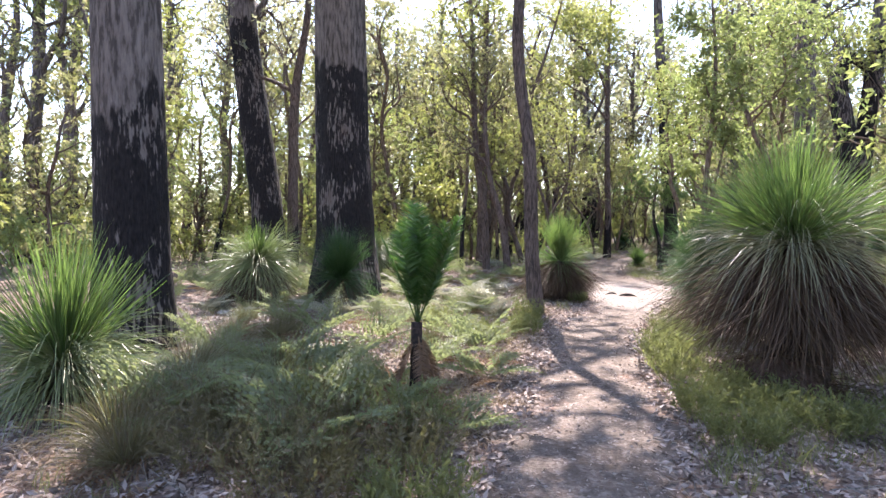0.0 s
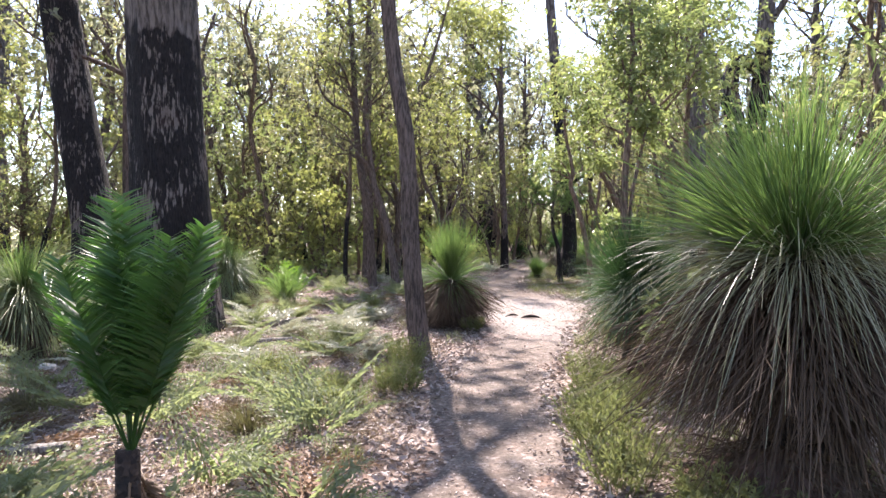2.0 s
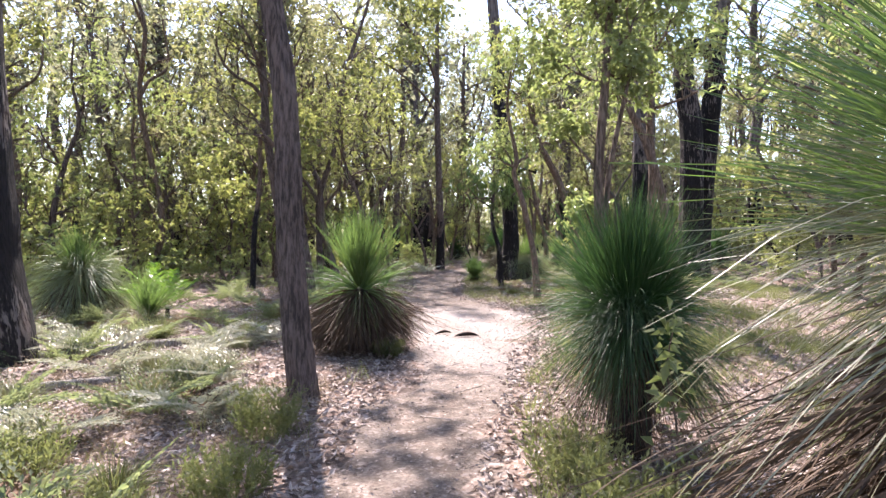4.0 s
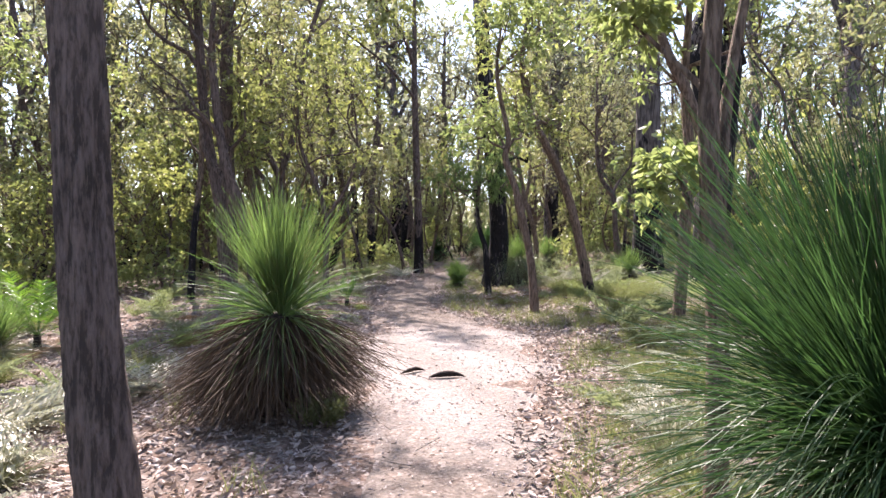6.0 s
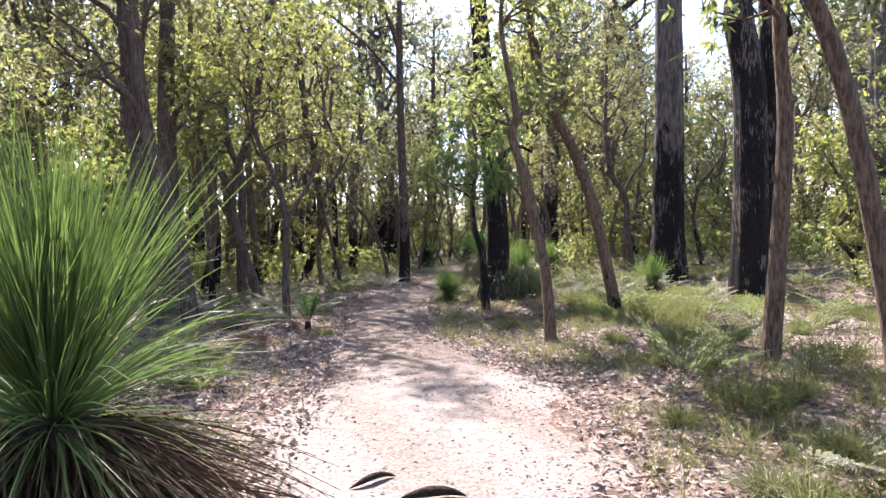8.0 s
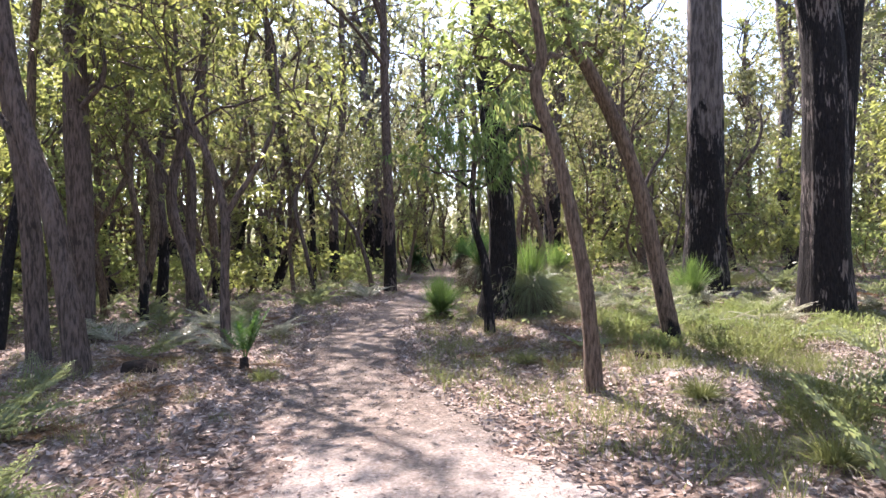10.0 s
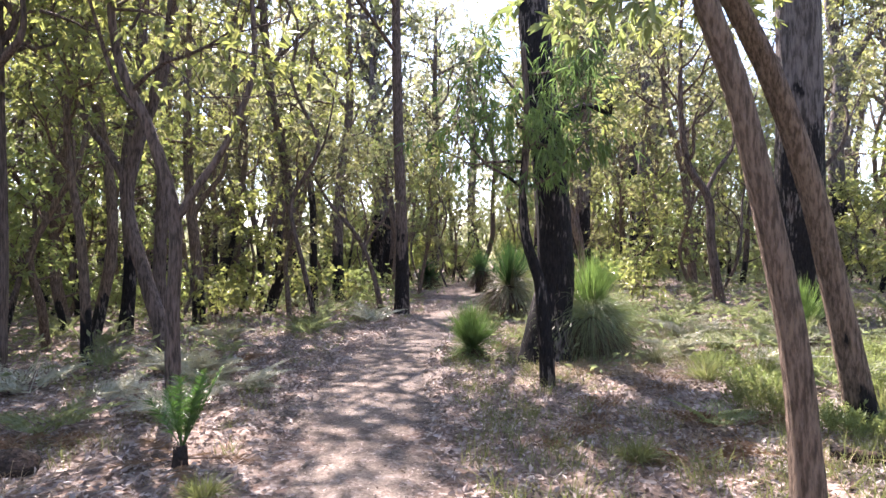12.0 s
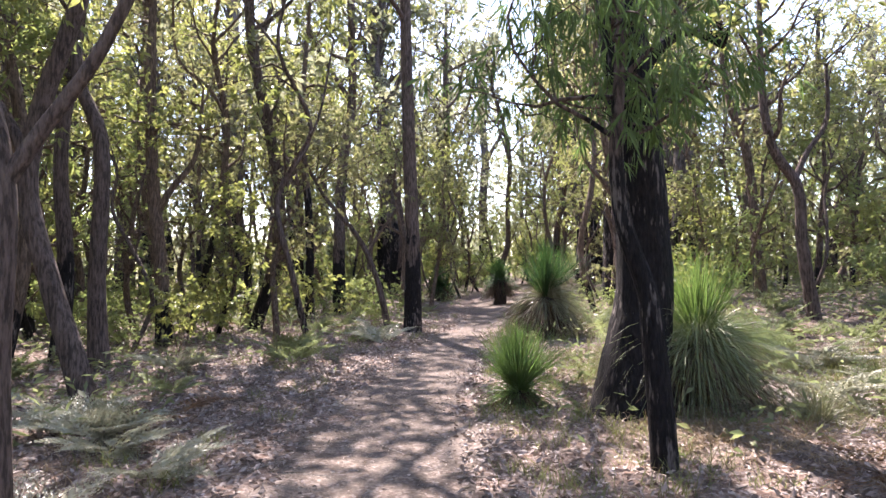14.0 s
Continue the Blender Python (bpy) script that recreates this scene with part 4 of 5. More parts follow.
log("fallen_branch", (-5.3, 9.9), (-3.3, 10.9), 0.08, "weathered grey fallen branch in leaf litter", WOOD_DEAD, 1)
log("fallen_branch", (-4.2, 6.1), (-3.3, 6.45), 0.06, "short weathered grey fallen branch", WOOD_DEAD, 2, 0.04)
log("fallen_log", (5.2, 22.4), (5.7, 20.9), 0.09, "pale grey fallen log in the sunlit clearing", WOOD_DEAD, 3)
log("fallen_log", (4.0, 22.6), (5.0, 22.3), 0.05, "pale fallen branch among ferns", WOOD_DEAD, 4)
log("fallen_branch", (3.0, 19.9), (3.35, 19.7), 0.06, "short charred piece of wood", CHARCOAL, 5, 0.02)
log("fallen_branch", (1.5, 25.9), (0.9, 23.9), 0.018, "thin grey dead branch by the track", WOOD_DEAD, 6)
log("fallen_branch", (-2.8, 18.0), (-2.2, 19.0), 0.02, "thin grey dead branch", WOOD_DEAD, 7)
log("fallen_branch", (-5.4, 16.0), (-3.2, 14.9), 0.05, "weathered grey fallen branch in leaf litter", WOOD_DEAD, 8)


log("fallen_log", (-4.9, 12.0), (-2.9, 13.9), 0.07, "dark weathered fallen log among pale litter", WOOD_DEAD, 9, 0.05)


def bark_slab(x, y, length, width, turn, seed):
    """A curved strip of dark bark lying on the track, its middle arched up."""
    rng = np.random.default_rng(seed)
    ob = thing("bark_piece", x, y, "dark curled strip of bark lying on the sandy track", "bark", "bark on the track", hgt(x, y) + 0.008, turn)
    s_ = np.linspace(-1, 1, 15)
    wd = Wood()
    pts = np.stack([s_ * length / 2, 0.03 * np.sin(s_ * 2), 0.035 * (1 - s_ ** 2) + 0.006], 1)
    wd.tube(pts, width * (1.05 - np.abs(s_) ** 2), 8, 0.12, rng)
    wd.mesh("bark_strip", CHARCOAL, ob)


bark_slab(0.34, 13.75, 0.38, 0.03, -8, 1)
bark_slab(-0.02, 13.98, 0.32, 0.02, 22, 2)

# ---- understorey: a few kinds, many trees ----
rng_s = np.random.default_rng(2024)
kinds = []
for k in range(9):
    leaf_mat = (LEAF_GUM, LEAF_LIME, LEAF_OLIVE)[k % 3]
    tall = (3.4, 4.6, 5.8, 4.0, 6.6, 5.2, 3.0, 7.2, 5.0)[k]
    r = 0.028 + 0.008 * tall
    wob = rng_s.normal(0, 0.32, (6, 2)).cumsum(0) * 0.75
    sp = [(0, 0, -0.1)] + [(wob[i, 0], wob[i, 1], tall * (i + 1) / 6) for i in range(6)]
    kinds.append(tree("understorey_tree", 0, -40 - 4 * k, "small leafy gum of the understorey, crooked thin stem", (BARK_GREY, BARK_TAN)[k % 2], leaf_mat, 300 + k, sp,
                      [r * 1.2, r, r * 0.8, r * 0.5, r * 0.25], [(0.18, tall * 0.15, 1), (0.32, tall * 0.2, 2), (0.5, tall * 0.23, 3), (0.7, tall * 0.23, 3), (0.92, tall * 0.18, 3)],
                      18, 0.2, 0.14, 0.185, None if k % 2 else 0.9, 8, 0.04, group="understorey trees", per=4, depth=1))
tall_kinds = []
for k in range(5):
    tall = (15, 18, 13, 20, 16)[k]
    r = (0.17, 0.28, 0.13, 0.36, 0.2)[k]
    wob = rng_s.normal(0, 0.3, (6, 2)).cumsum(0)
    sp = [(0, 0, -0.1)] + [(wob[i, 0], wob[i, 1], tall * (i + 1) / 6) for i in range(6)]
    tall_kinds.append(tree("forest_gum", 8, -40 - 6 * k, "tall forest gum with dark burnt foot and thin crown", (BARK_GREY, BARK_BIG)[k % 2], (LEAF_CANOPY, LEAF_GUM)[k % 2], 330 + k, sp,
                           [r * 1.35, r, r * 0.9, r * 0.75, r * 0.4], [(0.45, tall * 0.14, 2), (0.62, tall * 0.18, 4), (0.8, tall * 0.18, 5), (0.97, tall * 0.14, 5)],
                           12, 0.55, 0.3, 0.2, (2.4, 3.5, 1.5, 4.5, 3.0)[k], 10, 0.04, group="forest gums", per=4, depth=1, arm_reach=1.6,
                           arms=[([sp[3], np.array(sp[3]) + (0.6, 0.2, 1.0), np.array(sp[3]) + (1.3, 0.5, 2.4), np.array(sp[3]) + (1.7, 0.4, 4.2)], r * 0.6, r * 0.25)]))


def is_open(x, y, margin, lofty=False):
    """Whether a place belongs to the track or one of the clearings, where no tree stands."""
    off = x - float(path_x(y))
    if abs(off) < float(path_w(y)) + margin:
        return True
    if lofty and 1.5 < x < 20 and 22 < y < 54 and (x < 10 or (x * 7.3 + y * 3.1) % 1 < 0.7):
        return True
    if x > 8 and 14 < y < 48 and (x * 5.7 + y * 2.9) % 1 < 0.5:
        return True
    if y < 19.5 and -13 < x < 0:
        return True
    if 11.5 < y < 31 and 0 < x < 8.6:
        return True
    if y < 11.5 and 0 < x < 3.2:
        return True
    if 17 < y < 30 and -4.2 < x < 0:
        return True
    return False


named_spots = [tuple(o.location[:2]) for o in scene.objects if o.parent is None and o.type == "EMPTY" and o.location.y > -30]


def scatter(originals, count, box, margin, gap, scales, seed):
    rng = np.random.default_rng(seed)
    spots, tries = list(named_spots), 0
    made = 0
    while made < count and tries < count * 60:
        tries += 1
        x, y = rng.uniform(box[0], box[1]), rng.uniform(box[2], box[3])
        if abs(x) > 7 + 0.95 * max(y, 0) + 6 or is_open(x, y, margin, originals is tall_kinds):
            continue
        if min((x - a) ** 2 + (y - b) ** 2 for a, b in spots) < gap ** 2:
            continue
        spots.append((x, y))
        k = int(rng.integers(len(originals)))
        s_ = rng.uniform(*scales)
        copy = copy_thing(originals[k], pose(x, y, hgt(x, y), 0, 0, rng.uniform(0, 360)))
        copy.scale = copy.scale * s_
        made += 1


pole_kinds = []
for k in range(4):
    tall = (7.5, 9.0, 6.5, 10.5)[k]
    r = (0.05, 0.07, 0.045, 0.085)[k]
    wob = rng_s.normal(0, 0.46, (6, 2)).cumsum(0) * 0.8
    sp = [(0, 0, -0.1)] + [(wob[i, 0], wob[i, 1], tall * (i + 1) / 6) for i in range(6)]
    pole_kinds.append(tree("pole_gum", 16, -40 - 6 * k, "thin dark crooked gum stem with a sparse high crown", (BARK_GREY, BARK_TAN)[k % 2], (LEAF_GUM, LEAF_OLIVE)[k % 2], 360 + k, sp,
                           [r * 1.2, r, r * 0.85, r * 0.6, r * 0.3], [(0.4, tall * 0.13, 1), (0.6, tall * 0.16, 2), (0.8, tall * 0.17, 3), (0.96, tall * 0.13, 3)],
                           12, 0.3, 0.16, 0.2, (0.6, 2.2, 0.3, 1.0)[k], 8, 0.05, group="pole gums", per=4, depth=1,
                           arms=[([sp[2 + k % 2], np.array(sp[2 + k % 2]) + (0.35, 0.1, 0.6), np.array(sp[2 + k % 2]) + (0.95, 0.1, 1.2), np.array(sp[2 + k % 2]) + (1.0, 0.4, 2.6)], r * 0.65, r * 0.3),
                                 ([sp[4], np.array(sp[4]) + (-0.5, -0.2, 0.7), np.array(sp[4]) + (-0.9, -0.5, 1.6)], r * 0.5, r * 0.25)]))
bush_kinds = []
for k in range(4):
    rng_b = np.random.default_rng(500 + k)
    ob = thing("scrub_bush", 24, -40 - 4 * k, "waist-high leafy green scrub bush", "bush", "scrub bushes")
    wd, tips = Wood(), []
    for a in range(5):
        b_ = rng_b.uniform(0, 6.283)
        limbs_from(wd, rng_b, (0.06 * math.cos(b_), 0.06 * math.sin(b_), -0.03), (0.5 * math.cos(b_), 0.5 * math.sin(b_), 1), rng_b.uniform(0.7, 1.4), 0.014, tips, 1, 5)
    tagged(wd.mesh("branchwork", BARK_TAN, ob), kind="stuff")
    v, q = crown_leaves(rng_b, tips, 18, 0.15, 0.12, 0.2, 0.1)
    v[:, 2] = np.maximum(v[:, 2], 0.02)
    build("crown", v, q, (LEAF_LIME, LEAF_GUM, LEAF_LIME, LEAF_LIME)[k], ob)
    bush_kinds.append(ob)

scatter(kinds, 20, (-18, -4.4, 23, 36), 1.6, 1.5, (0.75, 1.15), 41)
scatter(kinds, 18, (9, 22, 24, 46), 1.6, 1.6, (0.8, 1.2), 42)
scatter(tall_kinds, 8, (-24, -5, 34, 52), 2.0, 2.8, (0.75, 1.05), 43)
scatter(kinds, 80, (-26, 26, 14, 44), 1.6, 1.5, (0.75, 1.2), 1)
scatter(kinds, 50, (-42, 42, 38, 66), 2.0, 2.2, (0.9, 1.4), 2)
scatter(kinds, 20, (3.5, 16, 4, 22), 2.0, 1.8, (0.7, 1.1), 3)
scatter(kinds, 12, (-18, 18, -14, -3), 3.0, 2.5, (0.8, 1.3), 4)
scatter(pole_kinds, 96, (-24, 24, 17, 56), 1.2, 1.1, (0.75, 1.25), 7)
scatter(bush_kinds, 90, (-22, 22, 21, 46), 1.2, 1.0, (0.6, 1.5), 8)
scatter(bush_kinds, 22, (-45, 45, 42, 80), 0.5, 1.5, (1.4, 2.8), 9)
scatter(tall_kinds, 60, (-40, 40, 24, 80), 2.4, 3.4, (0.8, 1.2), 5)
scatter(tall_kinds, 46, (-16, 22, 46, 88), 0.5, 2.8, (0.9, 1.35), 15)
scatter(kinds, 38, (-30, -13.0, 5, 26), 2.0, 1.8, (0.7, 1.15), 21)
scatter(bush_kinds, 34, (-26, -10.5, 6, 25), 2.0, 1.1, (0.9, 1.8), 22)
scatter(tall_kinds, 7, (-34, -14, 8, 26), 2.0, 3.5, (0.8, 1.1), 23)
scatter(kinds, 34, (7, 30, 32, 60), 1.8, 1.8, (0.9, 1.35), 44)
scatter(list(tall_kinds), 16, (9.5, 34, 29, 66), 1.8, 3.2, (0.8, 1.15), 46)
scatter(tall_kinds, 14, (-40, -9, 26, 60), 2.0, 3.0, (0.8, 1.1), 24)
# two made-up gums, added for the shade their crowns throw on the track
for x, y, k in ((-4.3, 33.5, 2), (-2.9, 38.6, 0)):
    copy_thing(tall_kinds[k], pose(x, y, hgt(x, y), 0, 0, 70 * x))
scatter(tall_kinds, 8, (-20, 20, -16, 16), 3.0, 4.5, (0.8, 1.1), 6)
scatter(kinds, 30, (-6, 16, 52, 78), -5.0, 1.3, (0.9, 1.5), 31)
scatter(bush_kinds, 26, (-6, 16, 54, 80), -5.0, 1.0, (1.6, 3.0), 32)
for spot in ((8.2, 62, 0), (6.0, 66, 1), (9.8, 64, 2), (7.2, 58, 4), (9.0, 70, 7)):
    copy_thing(kinds[spot[2]], pose(spot[0], spot[1], hgt(spot[0], spot[1]), 0, 0, 40 * spot[2]))
kinds += pole_kinds + bush_kinds
for o in kinds + tall_kinds:
    o.location = (o.location.x + (14 if o in kinds else -22), o.location.y + 28 - 0.2 * o.location.y, 0)

# far woods close the view all round
rng_f = np.random.default_rng(9)
n = 60000
a = rng_f.uniform(0, 2 * math.pi, n)
d = rng_f.uniform(78, 125, n)
clump = rng_f.integers(0, 800, n)
ca, cd, cz = rng_f.uniform(0, 2 * math.pi, 800), rng_f.uniform(84, 130, 800), rng_f.uniform(1, 24, 800)
c = np.stack([cd[clump] * np.cos(ca[clump]), 15 + cd[clump] * np.sin(ca[clump]), cz[clump]], 1) + rng_f.normal(0, 1, (n, 3)) * np.array([2.6, 2.6, 1.6])
c[:, 2] = np.maximum(c[:, 2], 0.3)
v, q = leaf_quads(c, rng_f.normal(0, 1, (n, 3)), rng_f.uniform(0.5, 1.1, n), 0.3, rng_f)
far = [(v, q)]
n = 52000
heap = rng_f.integers(0, 900, n)
ha = np.where(rng_f.random(900) < 0.8, rng_f.uniform(0.3, 2.85, 900), rng_f.uniform(0, 2 * math.pi, 900))
hd, hz = rng_f.uniform(58, 100, 900), 0.6 + 5.5 * rng_f.random(900) ** 1.4
c = np.stack([hd[heap] * np.cos(ha[heap]), 15 + hd[heap] * np.sin(ha[heap]), hz[heap]], 1) + rng_f.normal(0, 1, (n, 3)) * np.array([1.5, 1.5, 0.9])
c[:, 2] = np.maximum(c[:, 2], 0.15)
far.append(leaf_quads(c, rng_f.normal(0, 1, (n, 3)), rng_f.uniform(0.4, 0.9, n), 0.35, rng_f))
v, q = join(far)
tagged(build("far_woods", v, q, LEAF_CANOPY), "distant olive-green forest foliage", "woods", kind="stuff")

# ---- ferns, shrubs, grass and litter ----
fern_kinds = [frond_plant("bracken_fern", -4 + 3 * k, -26, "bracken fern with spreading feathered green fronds", "fern", FERN, 210 + k, (6, 5, 7)[k], 1.0, (30, 60), (0.22, 0.30, 0.26)[k],
                          11, 0.38, 0.02, 6, k % 2, 0.0, "bracken ferns") for k in range(3)]
FERN_AT = [(4.4, 24.2), (5.4, 25.0), (6.3, 25.7), (5.8, 22.6), (6.9, 24.4), (3.7, 25.6), (4.2, 27.6), (7.9, 22.0), (6.6, 27.4), (3.5, 24.1), (-1.75, 4.3), (-1.25, 4.45), (-1.95, 5.05), (1.8, 12.3), (2.5, 12.1), (2.9, 16.0), (5.2, 20.6), (-1.6, 4.2), (-2.1, 3.6), (-2.7, 3.4), (-3.3, 3.6), (-1.3, 5.0), (-4.0, 4.9), (-4.6, 5.9), (-3.9, 7.3), (-3.2, 8.4), (-2.9, 6.9), (-4.8, 8.0), (-2.4, 9.8), (-3.6, 9.6), (-7.6, 8.2), (-9.0, 11.4), (-10.4, 12.6),
           (-2.9, 5.3), (-2.5, 4.6), (-3.2, 4.3), (-1.9, 5.9), (-3.6, 5.4), (-1.5, 6.8), (-1.7, 7.4), (-2.2, 7.8), (-6.9, 11.3), (-8.3, 9.2), (-7.8, 13.2), (-9.5, 14.2),
           (-4.3, 13.4), (-6.2, 14.8), (-4.2, 24.2), (-5.5, 26.4), (-1.1, 31.4), (-6.2, 22.0), (4.6, 25.3), (5.2, 27.4), (3.9, 26.6), (8.2, 25.4),
           (8.8, 26.7), (6.4, 22.9), (4.9, 23.6), (9.6, 24.2), (4.6, 18.6), (5.6, 19.4), (6.6, 20.6), (4.3, 21.6), (3.6, 23.2), (7.4, 20.2), (3.4, 28.3), (6.2, 29.0), (-3.0, 17.9), (-3.4, 19.3)]
rng_p = np.random.default_rng(31)
for k, (x, y) in enumerate(FERN_AT):
    if 3.3 < x < 9.8 and 18 < y < 29 and k % 2 or x < -1 and y < 5.2 and k % 2:
        continue
    cp = copy_thing(fern_kinds[k % 3], pose(x, y, hgt(x, y), 0, 0, rng_p.uniform(0, 360)))
    cp.scale = cp.scale * rng_p.uniform(0.75, 1.15)
for x, y, size in ((-1.85, 3.5, 1.35), (-1.15, 4.1, 0.9), (-2.7, 4.7, 1.5), (-3.4, 5.2, 1.3), (-1.2, 5.6, 0.9), (2.7, 20.9, 0.7), (4.7, 21.6, 0.7), (-3.2, 21.3, 0.9), (3.3, 25.0, 0.9), (5.6, 24.6, 0.9), (6.4, 23.4, 0.8)):
    cp = copy_thing(fern_kinds[1], pose(x, y, hgt(x, y), 0, 0, 97 * x))
    cp.scale = cp.scale * size
for _ in range(64):
    y = rng_p.uniform(16, 46)
    side = -1 if rng_p.random() < 0.5 else 1
    x = float(path_x(y)) + side * rng_p.uniform(2.2, 12)
    cp = copy_thing(fern_kinds[int(rng_p.integers(3))], pose(x, y, hgt(x, y), 0, 0, rng_p.uniform(0, 360)))
    cp.scale = cp.scale * rng_p.uniform(0.7, 1.15)
brown = frond_plant("dead_bracken", -4.4, 6.7, "collapsed dry orange-brown bracken", "fern", FERN_DEAD, 230, 7, 0.8, (8, 40), 0.3, 10, 0.3, 0.02, 5, 0, 0.0, "dead bracken")
for x, y in ((-1.5, 4.35), (-1.85, 4.6), (-1.35, 5.1), (-2.9, 3.9), (-2.2, 3.2), (-1.5, 3.1), (-2.6, 2.6), (-3.4, 4.6), (-2.4, 4.9), (-3.0, 2.9), (-2.7, 7.4), (2.2, 20.2), (2.9, 20.9), (-3.5, 6.3), (-3.9, 8.1), (-2.5, 5.4), (-4.9, 7.3), (-1.4, 6.2), (1.35, 20.7), (1.9, 21.6), (5.6, 23.4), (-2.3, 19.2), (-3.0, 20.9), (-2.6, 24.9), (2.9, 22.4), (-5.6, 8.6), (-2.9, 4.4), (-2.2, 4.0), (-1.9, 3.0), (-3.6, 3.9), (-3.0, 5.6), (-3.7, 5.0), (-2.1, 5.5), (-4.3, 5.6)):
    cp = copy_thing(brown, pose(x, y, hgt(x, y), 0, 0, rng_p.uniform(0, 360)))
    cp.scale = cp.scale * rng_p.uniform(0.6, 1.1)
# partly dry, partly ferns whose sunlit whiteness is put into the leaf colour
pale = frond_plant("pale_bracken", -3.1, 12.2, "drying bracken among litter, sun glint painted into its silvery fronds", "fern", FERN_PALE, 232, 7, 0.95, (18, 50), 0.30, 12, 0.38, 0.02, 7, 0, 0.0, "pale bracken")
for x, y in ((-2.5, 11.6), (-3.7, 11.3), (-2.2, 10.9), (-3.4, 13.0), (-4.3, 12.4), (-2.9, 9.3), (-7.6, 10.6), (-4.6, 9.0), (-2.4, 13.4), (-6.9, 8.6), (-5.9, 13.6), (-8.4, 12.2), (-7.2, 14.6), (-2.0, 9.9),
             (6.9, 23.0), (6.2, 24.9), (4.9, 25.9), (7.7, 24.1), (8.9, 23.4), (5.4, 26.6), (-2.9, 24.4), (-2.2, 21.9), (-2.5, 23.5), (-3.3, 22.6), (-2.8, 23.9), (-3.1, 24.1), (-1.9, 22.8), (4.2, 22.7), (5.1, 21.9), (6.0, 22.2), (4.7, 24.4), (3.8, 24.3), (-4.4, 23.0), (-0.9, 30.6), (-3.6, 27.4), (2.0, 11.8), (2.9, 13.7)):
    cp = copy_thing(pale, pose(x, y, hgt(x, y), 0, 0, rng_p.uniform(0, 360)))
    cp.scale = cp.scale * rng_p.uniform(0.7, 1.2)
for _ in range(46):
    x, y = rng_p.uniform(-11, -2.0), rng_p.uniform(8.5, 20)
    if (x + 5.7) ** 2 + (y - 11.8) ** 2 > 1.2:
        cp = copy_thing(fern_kinds[int(rng_p.integers(3))], pose(x, y, hgt(x, y), 0, 0, rng_p.uniform(0, 360)))
        cp.scale = cp.scale * rng_p.uniform(0.55, 1.0)
for k, o in enumerate(fern_kinds):
    o.location = (-7.5 + 1.2 * k, 17.5 + 0.8 * k, hgt(-7.5 + 1.2 * k, 17.5 + 0.8 * k))

def tussock(x, y, label, seed, blades, length, mat):
    """A tussock of long arching sedge blades."""
    rng = np.random.default_rng(seed)
    ob = thing("sedge_tussock", x, y, label, "sedge", "sedge tussocks")
    a = rng.uniform(0, 6.283, blades)
    ph = np.radians(rng.uniform(30, 88, blades))
    way = np.stack([np.cos(a) * np.cos(ph), np.sin(a) * np.cos(ph), np.sin(ph)], 1)
    base = np.stack([0.09 * np.cos(a) * rng.random(blades), 0.09 * np.sin(a) * rng.random(blades), np.zeros(blades)], 1)
    v, q = ribbons(base, way, length * rng.uniform(0.5, 1.15, blades), 0.006, rng.uniform(0.25, 0.75, blades), rng, 5)
    v[:, 2] = np.maximum(v[:, 2], 0.012)
    build("blade_tuft", v, q, mat, ob)


